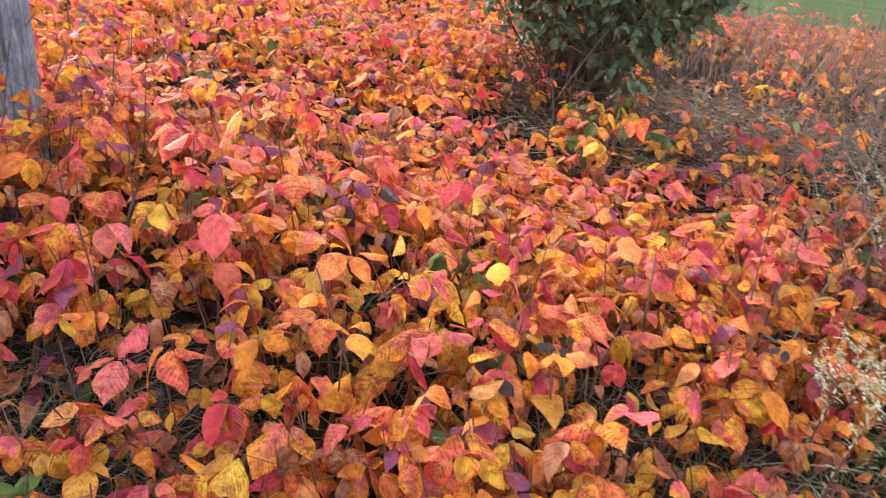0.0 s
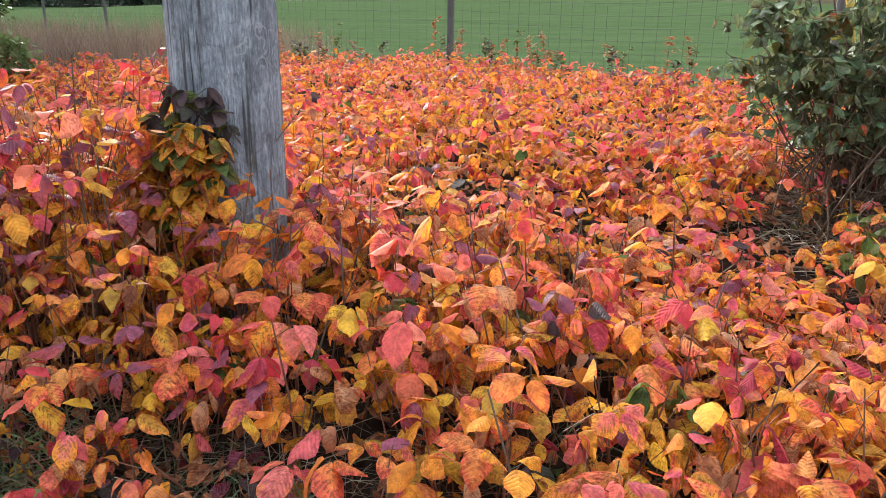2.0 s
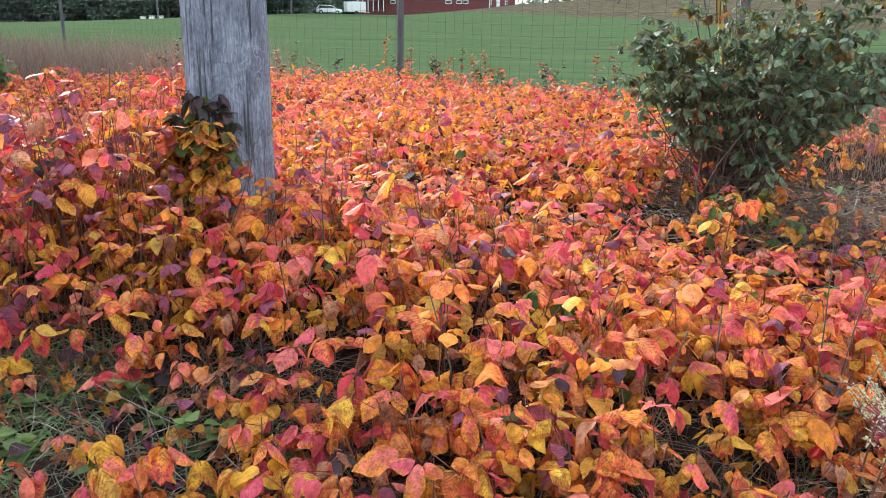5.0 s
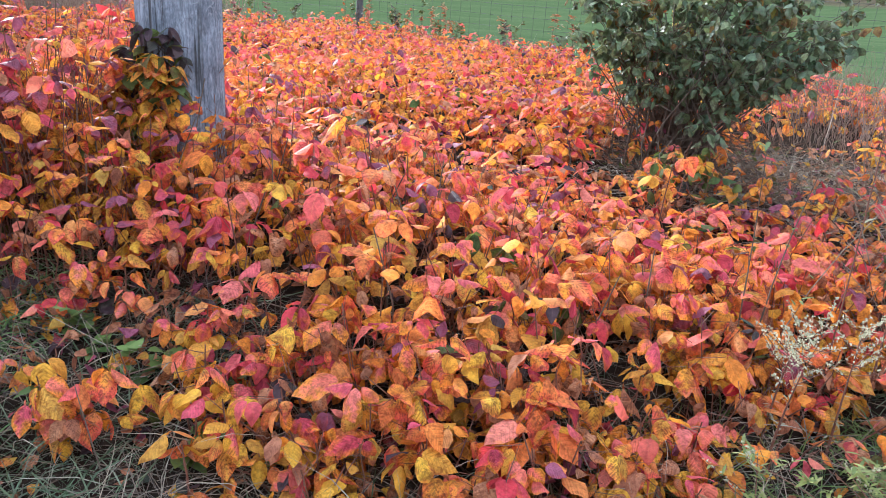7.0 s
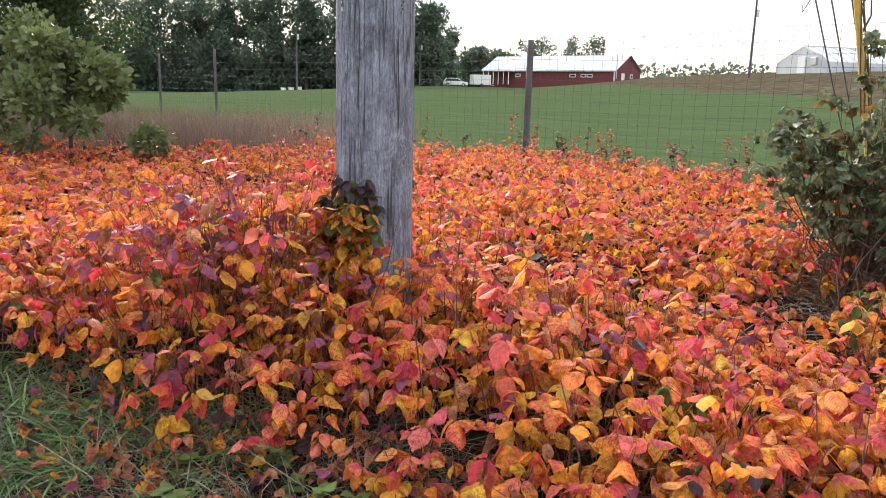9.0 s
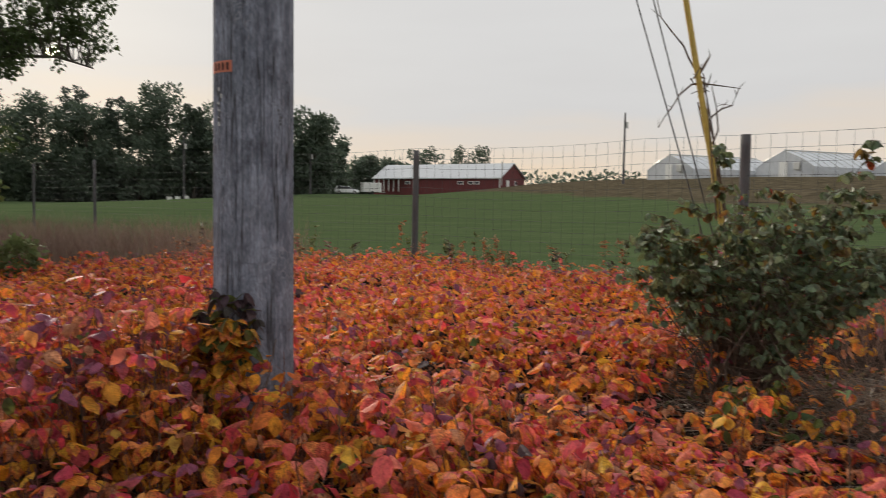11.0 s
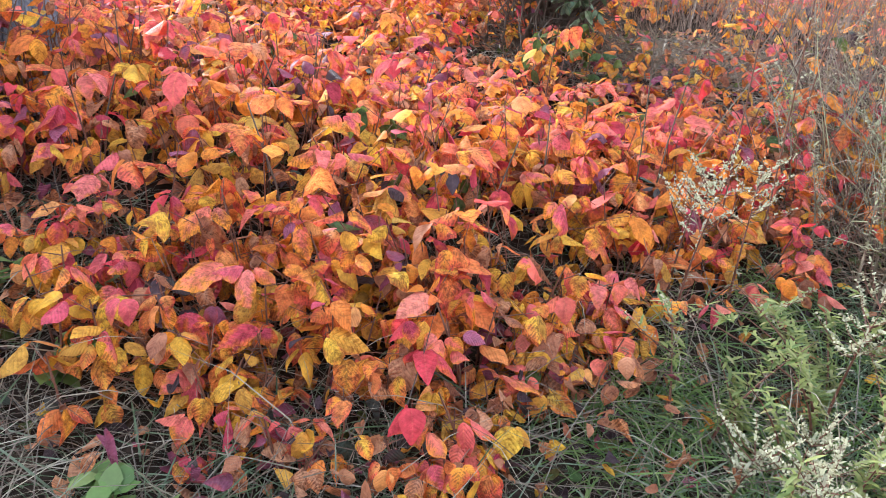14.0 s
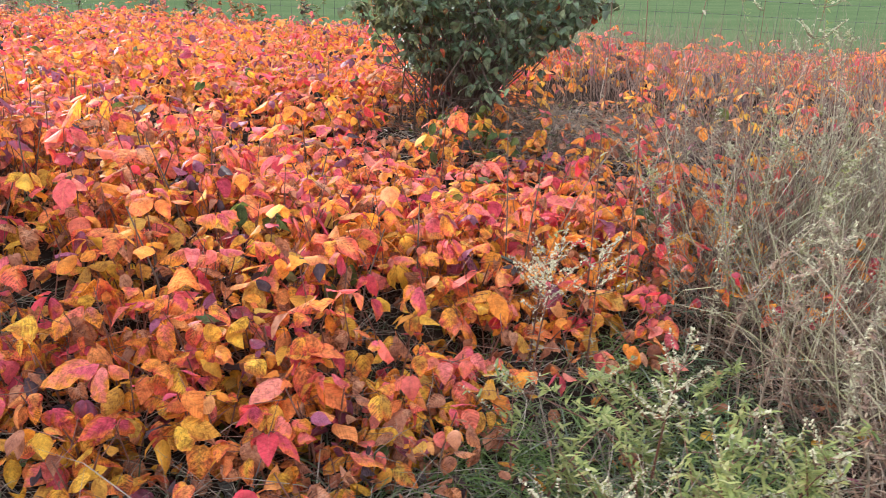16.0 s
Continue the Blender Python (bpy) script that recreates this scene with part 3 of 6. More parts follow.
gx, gy = graded(-1500, 1500, -8, 12, 0.3), graded(-800, 2200, 0, 16, 0.3)
X, Y = np.meshgrid(gx, gy)
nx, ny = len(gx), len(gy)
i = (np.arange(ny - 1)[:, None] * nx + np.arange(nx - 1)[None]).ravel()
ground = new("ground", mesh_of("ground", np.stack([X, Y, ground_z(X, Y)], -1).reshape(-1, 3), [np.stack([i, i + 1, i + nx + 1, i + nx], -1)], [ground_mat()]))
tagged(ground, "soil under leaves, mown green field and dry grassy bank", "ground", kind="structure")


# ---------------------------------------------------------------- utility pole
POLE_X, POLE_Y, POLE_R = 0.200, 4.12, 0.168


def utility_pole():
    base = gz(POLE_X, POLE_Y) - 0.3
    t = thing("utility_pole", POLE_X, POLE_Y, base, "grey weathered wooden utility pole with long cracks, ivy at its foot", "utility pole")
    cols, rows, H = 200, 100, 9.5
    checks = [(random.uniform(0, 6.28), random.uniform(0.2, 2.6), random.uniform(0.25, 1.1), random.uniform(0.006, 0.014)) for _ in range(34)]
    A = np.arange(cols) * 2 * math.pi / cols
    zz = np.concatenate([np.linspace(0, 3.4, rows - 12), np.linspace(3.6, H, 12)])
    V = []
    for z in zz:
        r = POLE_R * (1.035 - 0.028 * z) + 0.003 * np.sin(A * 3 + z * 0.9) + 0.0018 * np.sin(A * 17 + 2.0 * np.sin(z * 1.7))
        for a0, z0, ln, dep in checks:
            if abs(z - z0) < ln / 2:
                da = np.abs((A - a0 - 0.05 * math.sin(z * 3 + a0) + math.pi) % (2 * math.pi) - math.pi)
                r = r - dep * np.clip(1 - da / 0.03, 0, 1) * (1 - (2 * (z - z0) / ln) ** 2)
        V.append(np.stack([r * np.cos(A), r * np.sin(A), np.full(cols, z)], -1))
    i = np.arange(rows - 1)[:, None] * cols
    j = np.arange(cols)[None]
    Q = np.stack([i + j, i + (j + 1) % cols, i + cols + (j + 1) % cols, i + cols + j], -1).reshape(-1, 4)
    cap = (np.arange(cols) + (rows - 1) * cols)[None]
    child("shaft", mesh_of("shaft", np.concatenate(V), [Q, cap], [pole_mat()]), t)
    zt = 1.98 - base
    r = POLE_R * (1.035 - 0.028 * zt) + 0.004
    ang = radians(234)
    rot = Matrix.Rotation(ang, 4, "Z")

    def bent(w, h, z, a0, lift, mat, name, parent, label="", thick=0.0015):
        bm = bmesh.new()
        n = 8
        rows_ = []
        for k in range(n + 1):
            a = a0 + (k / n - 0.5) * w / r
            for q in (r + lift, r + lift + thick):
                rows_.append([bm.verts.new((q * math.cos(a), q * math.sin(a), z + s * h / 2)) for s in (-1, 1)])
        for k in range(n):
            a, b, c, d = rows_[2 * k], rows_[2 * k + 1], rows_[2 * k + 2], rows_[2 * k + 3]
            bm.faces.new((b[0], d[0], d[1], b[1]))
            bm.faces.new((a[0], a[1], c[1], c[0]))
            bm.faces.new((a[1], b[1], d[1], c[1]))
            bm.faces.new((a[0], c[0], d[0], b[0]))
        for e in (0, n):
            a, b = rows_[2 * e], rows_[2 * e + 1]
            bm.faces.new((a[0], b[0], b[1], a[1]))
        return part(name, bm, mat, parent, label)

    tag = bent(0.125, 0.046, zt, ang, 0.0, TAG, "tag", t, "faded orange plastic tag with dark bars")
    for k in range(4):
        bent(0.012, 0.030, zt, ang + (k - 1.2) * 0.024 / r, 0.002, INK, "bar", tag)
    for k in range(16):
        bent(random.uniform(0.005, 0.014), random.uniform(0.006, 0.02), zt - 0.09 - 0.0095 * k, ang - 0.12 + 0.2 * random.random(), 0.0, CABLE if k % 3 else METAL, "staple", t, "small bent rusty staple")
    for k in range(6):
        bent(random.uniform(0.004, 0.01), random.uniform(0.006, 0.016), zt - 0.17 - 0.014 * k, radians(322) + 0.1 * random.random(), 0.0, CABLE, "staple", t)
    return t


utility_pole()


# ---------------------------------------------------------------- poison ivy
def canopy(x, y):
    """Height of the ivy's top over the ground."""
    h = 0.30 + 0.05 * wob(x, y, 1.9, 0.4) + 0.035 * wob(x, y, 4.7, 1.9)
    h = h + 0.43 * np.exp(-(((x + 0.26) / 0.60) ** 2 + ((y - 3.88) / 0.50) ** 2))
    h = h + 0.12 * smooth((0.6 - x) / 1.5) * smooth((y - 2.6) / 0.6) * smooth((6 - y) / 2)
    h = h - 0.14 * np.exp(-(((x - 1.9) / 0.9) ** 2 + ((y - 4.4) / 0.8) ** 2)) - 0.14 * np.exp(-(((x - 3.0) / 0.8) ** 2 + ((y - 3.9) / 0.6) ** 2))
    return np.maximum(h, 0.08)


def front_edge(x):
    """How near the ivy comes to the verge."""
    x = np.asarray(x, float)
    e = 3.12 - 1.02 * smooth((x - 0.46) / 0.92) + 0.80 * smooth((x - 1.45) / 0.9) + 0.1 * np.sin(x * 5.0)
    return e + 0.26 * smooth((0.1 - x) / 0.9) + 0.3 * smooth((x - 2.6) / 2)


def BARE(x, y):
    """The trodden straw round the bush's foot."""
    return np.exp(-((((x - 3.28) / 1.12) ** 2 + ((y - 4.90) / 0.80) ** 2) ** 2))


def ivy_amount(x, y):
    """0 to 1: how thick the ivy grows."""
    a = smooth((y - front_edge(x) + 0.10) / 0.22)
    a = a * (1 - 0.95 * BARE(x, y))
    russet = smooth((x - 3.08) / 0.7) * smooth((fence_y(x) - 1.3 - y) / 1.2)
    a = a * (1 - 0.84 * russet)
    left = smooth((-2.8 - x) / 1.2) * smooth((y - 10.0) / 1.5)
    a = a * (1 - left)
    dark = np.exp(-(((x - 0.35) / 0.38) ** 2 + ((y - 2.95) / 0.22) ** 2))
    a = a * (1 - 0.75 * dark)
    a = a * (((x - POLE_X) ** 2 + (y - POLE_Y) ** 2) > (POLE_R + 0.02) ** 2)
    return a * (y < fence_y(x) + 0.25 + 0.12 * np.sin(3 * x))


def pick_mats(hn, x, y, n):
    """Colours: red on top, yellow below, with patches."""
    patch = 0.5 + 0.5 * wob(x, y, 1.4, 3.0)
    u = rng.random(n)
    red = np.clip(1.08 * hn - 0.30 + 0.3 * (patch - 0.5) + 0.08 * smooth((y - 4.5) / 3.5), 0.05, 0.95)
    out = np.full(n, ORANGE)
    out[u < red * 0.62] = CORAL
    out[u < red * 0.23] = CRIMSON
    out[u < red * 0.095] = PURPLE
    v = rng.random(n)
    low = (u >= red * 0.62)
    yel = np.clip(0.82 - 0.72 * hn + 0.18 * (0.5 - patch) + 0.3 * np.exp(-(((x + 0.1) / 0.4) ** 2 + ((y - 3.7) / 0.45) ** 2)), 0.08, 0.85)
    out[low & (v < yel)] = YELLOW
    out[low & (v > 0.78)] = BROWN
    out[(v > 0.972) & (u > 0.45)] = GREEN
    out[(v < 0.03) & (u > 0.5)] = DARK
    # the mound's shade is coloured in with more purple, brown and crimson leaves
    mound = np.exp(-(((x + 0.3) / 0.6) ** 2 + ((y - 3.6) / 0.5) ** 2))
    out[(hn > 0.8) & (v > 1 - 0.36 * mound)] = PURPLE
    out[(hn > 0.75) & (v > 0.4) & (v < 0.4 + 0.15 * mound)] = BROWN
    out[(hn > 0.7) & (v < 0.20 * mound)] = CRIMSON
    return out


def ivy_field(name, x0, x1, y0, y1, density, size, shape, jag, keep=None, stems=False, tiers=4):
    """Many ivy plants in a stretch of the plan, as one joined mesh of blades (and one of stalks)."""
    n = int((x1 - x0) * (y1 - y0) * density)
    x, y = rng.uniform(x0, x1, n), rng.uniform(y0, y1, n)
    ok = rng.random(n) < ivy_amount(x, y)
    if keep is not None:
        ok &= keep(x, y)
    x, y = x[ok], y[ok]
    n = len(x)
    H = canopy(x, y) * rng.uniform(0.62, 1.12, n) + rng.uniform(0.05, 0.17, n) * ((rng.random(n) > 0.91) & (canopy(x, y) < 0.45)) * (0.3 + 0.7 * smooth((x + 0.2) / 0.8))
    H_full = H
    leggy = smooth((1.15 - x) / 0.35) * smooth((front_edge(x) + 0.42 - y) / 0.25) * (1 - np.exp(-(((x + 0.25) / 0.45) ** 2 + ((y - 3.9) / 0.35) ** 2)))
    low = 0.45 + 0.33 * leggy
    H = H * (low + (1 - low) * smooth((y - front_edge(x)) / 0.45))
    g = ground_z(x, y)
    lean = rng.normal(0, 0.12, (n, 2))
    k = tiers
    f = np.tile(np.array([1.0, 0.84, 0.62, 0.36])[:k], (n, 1)) + rng.normal(0, 0.05, (n, k))
    az = rng.uniform(0, 2 * math.pi, (n, 1)) + np.arange(k)[None] * 2.4
    reach = rng.uniform(0.03, 0.13, (n, k)) * np.linspace(0.6, 1.25, k)[None]
    cx = x[:, None] + lean[:, :1] * f * H[:, None] * 2 + reach * np.cos(az)
    cy = y[:, None] + lean[:, 1:] * f * H[:, None] * 2 + reach * np.sin(az)
    cz = g[:, None] + np.maximum(f * H[:, None], 0.03)
    hn = np.clip(f * (0.35 * H + 0.65 * H_full)[:, None] / canopy(x, y)[:, None], 0, 1.1)
    # the blades turn towards the open road side as often as not
    az = np.where(rng.random((n, k)) < 0.42, -math.pi / 2 + rng.normal(0, 0.9, (n, k)), az)
    C = np.stack([cx, cy, cz], -1).reshape(-1, 3)
    az, hn = az.ravel(), hn.ravel()
    bare_foot = (((f < 0.72) & (rng.random((n, k)) < 0.85 * leggy[:, None])) | ((f < 0.5) & (rng.random((n, k)) < 0.35))).ravel()
    P, D, N, L, M = [], [], [], [], []
    m0 = pick_mats(hn, C[:, 0], C[:, 1], len(C))
    for turn, scale in ((0.0, 1.12), (1.25, 0.92), (-1.25, 0.92)):
        a = az + turn + rng.normal(0, 0.22, len(C))
        tilt = rng.normal(-0.22, 0.36, len(C)) - 0.2 * (hn < 0.7)
        d = np.stack([np.cos(a) * np.cos(tilt), np.sin(a) * np.cos(tilt), np.sin(tilt)], -1)
        up = np.stack([rng.normal(0, 0.33, len(C)), rng.normal(0, 0.33, len(C)), np.ones(len(C))], -1)
        P.append(C + 0.012 * np.stack([np.cos(a), np.sin(a), 0 * a], -1))
        D.append(d), N.append(up)
        L.append(size * scale * rng.triangular(0.3, 0.8, 1.4, len(C)))
        again = rng.random(len(C)) < 0.22
        M.append(np.where(again, pick_mats(hn, C[:, 0], C[:, 1], len(C)), m0))
    P, D, N, L, M = (np.concatenate(v) for v in (P, D, N, L, M))
    drop = (rng.random(len(P)) < 0.06) | np.tile(bare_foot, 3)
    P, D, N, L, M = (v[~drop] for v in (P, D, N, L, M))
    # brown leaves are dry and curled up
    dry = (M == BROWN) & (rng.random(len(P)) < 0.7)
    fold = np.where(dry, rng.normal(1.0, 0.5, len(P)), rng.normal(0.05, 0.3, len(P)))
    droop = np.where(dry, rng.uniform(0.5, 1.9, len(P)), rng.triangular(-0.15, 0.3, 1.25, len(P)))
    L = np.where(dry, 0.82 * L, L)
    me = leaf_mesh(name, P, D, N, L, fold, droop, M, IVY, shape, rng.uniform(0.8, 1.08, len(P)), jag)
    ob = new(name, me)
    st = None
    if stems:
        paths = []
        for q in range(n):
            top = (x[q] + lean[q, 0] * H[q] * 2, y[q] + lean[q, 1] * H[q] * 2, g[q] + H[q])
            paths.append([(x[q], y[q], g[q] - 0.02, 0.0032), ((x[q] + top[0]) / 2 + 0.012, (y[q] + top[1]) / 2, g[q] + H[q] * 0.5, 0.0026), (*top, 0.0016)])
        cc = C.reshape(n, k, 3)
        for q in range(n):
            for w in range(k):
                ff = f[q, w]
                paths.append([(x[q] + lean[q, 0] * ff * H[q] * 2, y[q] + lean[q, 1] * ff * H[q] * 2, g[q] + max(0.02, (ff - 0.12) * H[q]), 0.0012), (*cc[q, w], 0.0010)])
        st = child("stalk_tangle", tube_mesh("stalks", paths, STEM, 3), ob, "thin red-brown stalks")
        st["kind"] = "stuff"
    return ob


front_box = lambda x, y: (y < 3.7) & (x > -0.6) & (x < 3.0)
near_box = lambda x, y: (y < 4.6) & (x > -1.7) & (x < 4.2)
ob = ivy_field("poison_ivy_front", -0.6, 3.0, 1.9, 3.7, 140, 0.084, LEAF_FINE, 0.11, None, True)
tagged(ob, "red, orange and yellow autumn poison ivy by the verge", "poison ivy", kind="stuff")
mound = lambda x, y: rng.random(len(x)) < 1.3 * np.exp(-(((x + 0.38) / 0.55) ** 2 + ((y - 3.80) / 0.42) ** 2))
ob = ivy_field("poison_ivy_mound", -1.3, 0.3, 3.1, 4.5, 200, 0.066, LEAF_MID, 0.11, mound, True)
tagged(ob, "high crimson and golden poison ivy heaped beside the pole", "poison ivy", kind="stuff")
ob = ivy_field("poison_ivy_near", -1.7, 4.2, 1.9, 4.6, 130, 0.080, LEAF_MID, 0.12, lambda x, y: ~front_box(x, y), True)
tagged(ob, "red and orange autumn poison ivy between pole and bush", "poison ivy", kind="stuff")
ob = ivy_field("poison_ivy_middle", -5, 8, 2.0, 8.2, 79, 0.078, LEAF_PLAIN, 0.12, lambda x, y: ~near_box(x, y))
tagged(ob, "coral and orange autumn poison ivy round the pole", "poison ivy", kind="stuff")
ob = ivy_field("poison_ivy_far", -12, 14, 8.2, 13.1, 66, 0.076, LEAF_ROUGH, 0.14, None, False, 3)
tagged(ob, "thick red and orange poison ivy along the fence", "poison ivy", kind="stuff")

# litter of fallen leaves on the soil
n = 7000
x, y = rng.uniform(-2, 5, n), rng.uniform(1.9, 6, n)
ok = rng.random(n) < 0.65 + 0.35 * (y > front_edge(x))
x, y = x[ok], y[ok]
n = len(x)
a = rng.uniform(0, 6.28, n)
P = np.stack([x, y, ground_z(x, y) + rng.uniform(0.008, 0.04, n)], -1)
D = np.stack([np.cos(a), np.sin(a), rng.normal(0, 0.25, n)], -1)
N = np.stack([rng.normal(0, 0.3, n), rng.normal(0, 0.3, n), np.ones(n)], -1)
me = leaf_mesh("leaf_litter", P, D, N, rng.uniform(0.025, 0.07, n), rng.uniform(-0.6, 1.0, n), rng.uniform(-0.7, 0.7, n), rng.choice([BROWN, BROWN, BROWN, PURPLE, DARK, DARK, YELLOW, BROWN, GREEN], n), IVY)
tagged(new("leaf_litter", me), "brown fallen leaves lying on the soil", "fallen leaves", kind="stuff")


# dry curled leaves caught in the verge grass
n = 800
x = rng.uniform(-0.9, 2.1, n)
y = front_edge(x) + rng.triangular(-0.7, 0.0, 0.35, n)
a = rng.uniform(0, 6.28, n)
P = np.stack([x, y, ground_z(x, y) + rng.uniform(0.03, 0.13, n)], -1)
D = np.stack([np.cos(a), np.sin(a), rng.normal(-0.2, 0.4, n)], -1)
N = np.stack([rng.normal(0, 0.6, n), rng.normal(0, 0.6, n), np.ones(n)], -1)
me = leaf_mesh("dry_leaves", P, D, N, rng.uniform(0.03, 0.075, n), rng.normal(0.8, 0.5, n), rng.uniform(-0.6, 1.7, n), rng.choice([BROWN, BROWN, BROWN, DARK, PURPLE, YELLOW], n), IVY, LEAF_MID, 0.95, 0.12)
tagged(new("dry_leaves", me), "dry curled brown leaves caught in the verge grass", "fallen leaves", kind="stuff")


# single plants at the edge of the verge, blade by blade
def leaf_kinds():
    kinds = {}
    for m in range(len(IVY)):
        for s in range(3):
            one = np.zeros((1, 3))
            me = leaf_mesh("leaflet", one, np.array([[0.0, 1, 0]]), np.array([[0.0, 0, 1]]), np.full(1, 0.076), np.array([(-0.25, 0.1, 0.4)[s]]), np.array([(0.2, 0.45, 0.75)[s]]), np.array([0]), [IVY[m]], LEAF_FINE, 0.9 + 0.08 * s, 0.07)
            kinds[m, s] = me
    return kinds


KINDS = leaf_kinds()


def ivy_plant(x, y, H, colors, label, leaves_n=3, size=0.076, group="poison ivy plants at the edge of the verge"):
    g = gz(x, y)
    t = thing("poison_ivy_plant", x, y, g, label, "poison ivy", group)
    lx, ly = random.gauss(0, 0.05), random.gauss(-0.03, 0.05)
    paths = [[(0, 0, -0.03, 0.0036), (lx * 0.4, ly * 0.4, H * 0.5, 0.003), (lx, ly, H, 0.0018)]]
    spots = []
    for k in range(leaves_n):
        f = 1.0 - 0.22 * k
        a = random.uniform(0, 6.28) if random.random() < 0.4 else random.gauss(-1.57, 0.8)
        r = random.uniform(0.03, 0.10)
        c = Vector((lx * f + r * math.cos(a), ly * f + r * math.sin(a), H * f))
        paths.append([(lx * f, ly * f, max(0.01, H * (f - 0.12)), 0.0014), (*c, 0.0011)])
        spots.append((c, a, k))
    child("stem", tube_mesh("stem", paths, STEM, 4), t)
    for c, a, k in spots:
        col = random.choice(colors)
        for turn, sc in ((0, 1.12), (1.3, 0.95), (-1.3, 0.95)):
            aa, tilt = a + turn + random.gauss(0, 0.2), random.gauss(-0.5, 0.35)
            d = Vector((math.cos(aa) * math.cos(tilt), math.sin(aa) * math.cos(tilt), math.sin(tilt)))
            s = d.cross(Vector((random.gauss(0, 0.3), random.gauss(0, 0.3), 1))).normalized()
            u = s.cross(d)
            L = size * sc * random.uniform(0.75, 1.15) / 0.076
            lf = child("leaflet", KINDS[col if random.random() < 0.8 else random.choice(colors), random.randrange(3)], t)
            m = Matrix((s, d, u)).transposed().to_4x4()
            lf.matrix_basis = Matrix.Translation(c + d * 0.01) @ m @ Matrix.Diagonal((L, L, L, 1))
    return t


def edge_plants():
    random.seed(11)
    for k in range(58):
        if k < 36:
            x = random.uniform(-0.1, 2.2)
            y = float(front_edge(x)) + random.uniform(-0.14, 0.22)
            H = random.uniform(0.10, 0.24) + 0.35 * max(0.0, y - float(front_edge(x)))
            warm = random.random()
        else:
            x = random.uniform(-0.25, 1.55)
            y = float(front_edge(x)) - random.uniform(0.03, 0.60) * (1.0 if x < 0.6 else 0.25)
            H = random.uniform(0.10, 0.22)
            warm = 0.35 + 0.65 * random.random()
        colors = [CORAL, CORAL, CRIMSON] if warm < 0.45 else [ORANGE, YELLOW, CORAL] if warm < 0.72 else [YELLOW, BROWN, ORANGE]
        label = "red and coral poison ivy plant in the verge grass" if warm < 0.45 else "orange and yellow poison ivy plant in the verge grass" if warm < 0.72 else "yellowing brown-spotted poison ivy plant in the grass"
        ivy_plant(x, y, H, colors, label, random.choice([2, 3, 3, 4]), random.uniform(0.054, 0.074))
    for k in range(11):
        x, y = random.uniform(0.12, 0.78), random.uniform(2.42, 2.80)
        ivy_plant(x, y, random.uniform(0.17, 0.29), [ORANGE, YELLOW, CORAL, YELLOW], "orange and yellow poison ivy plant before the dark gap", 3, random.uniform(0.066, 0.084))


edge_plants()


# ivy that climbs the pole's foot
def climbing_ivy():
    t = thing("climbing_ivy", POLE_X, POLE_Y, gz(POLE_X, POLE_Y), "yellow and dark purple ivy vine climbing the pole's foot", "poison ivy")
    P, D, N, L, M, paths = [], [], [], [], [], []
    for k in range(250):
        high = k < 34
        a = radians(random.uniform(222, 292) if high else random.uniform(205, 284))
        z = random.uniform(0.46, 0.74) if high else 0.64 * random.random()
        r = POLE_R + (random.uniform(0.015, 0.06) if high else random.uniform(0.02, 0.12 + 0.30 * max(0.0, 0.5 - z)))
        c = np.array([r * math.cos(a), r * math.sin(a), z])
        paths.append([(POLE_R * math.cos(a + 0.2), POLE_R * math.sin(a + 0.2), z - 0.06, 0.0018), (*c, 0.0012)])
        for turn in (0, 1.3, -1.3):
            aa, tilt = a + turn + random.gauss(0, 0.25), random.gauss(-0.6, 0.4)
            P.append(c), D.append((math.cos(aa) * math.cos(tilt), math.sin(aa) * math.cos(tilt), math.sin(tilt)))
            N.append((random.gauss(0, 0.3), random.gauss(0, 0.3), 1)), L.append(random.uniform(0.045, 0.08) if high else random.uniform(0.055, 0.09))
            # shade on the upper leaves is put into their near-black purple colour
            M.append(random.choice([DARK, DARK, DARK, DARK, GREEN]) if high else random.choice([YELLOW, YELLOW, YELLOW, YELLOW, ORANGE, BROWN, GREEN]))
    n = len(P)
    vine = [[(POLE_R * 1.02 * math.cos(radians(225 + 12 * math.sin(k * 0.9) + 10 * q)), POLE_R * 1.02 * math.sin(radians(225 + 12 * math.sin(k * 0.9) + 10 * q)), k * 0.07 - 0.05, 0.005) for k in range(10)] for q in range(3)]
    child("vine_stem", tube_mesh("vine_stem", vine + paths, CANE, 4), t)
    child("foliage", leaf_mesh("foliage", np.array(P), np.array(D), np.array(N), np.array(L), rng.uniform(0.1, 0.6, n), rng.uniform(0, 0.4, n), np.array(M), IVY, LEAF_MID, 1.0, 0.08), t)


climbing_ivy()

# taller plants with dark leaves beside the pole, and orange ones at its foot
random.seed(77)
for x, y, H, cols in ((-0.38, 3.72, 0.60, [PURPLE, DARK, GREEN]), (-0.50, 3.90, 0.54, [PURPLE, GREEN]), (-0.28, 3.58, 0.56, [PURPLE, CRIMSON, GREEN]), (-0.70, 4.05, 0.50, [GREEN, PURPLE]), (-0.15, 3.75, 0.60, [YELLOW, YELLOW, GREEN]), (-0.05, 3.62, 0.52, [YELLOW, ORANGE])):
    ivy_plant(x, y, H, cols, "tall dark poison ivy shoot beside the pole" if cols[0] == PURPLE else "tall yellow-green poison ivy shoot beside the pole", 5, 0.064, "tall ivy shoots beside the pole")
for x, y, H in ((0.47, 3.72, 0.48), (0.50, 3.62, 0.40), (0.40, 3.85, 0.36)):
    ivy_plant(x, y, H, [ORANGE, ORANGE, CORAL], "bright orange poison ivy plant at the pole's foot", 4, 0.085, "orange ivy at the pole's foot")


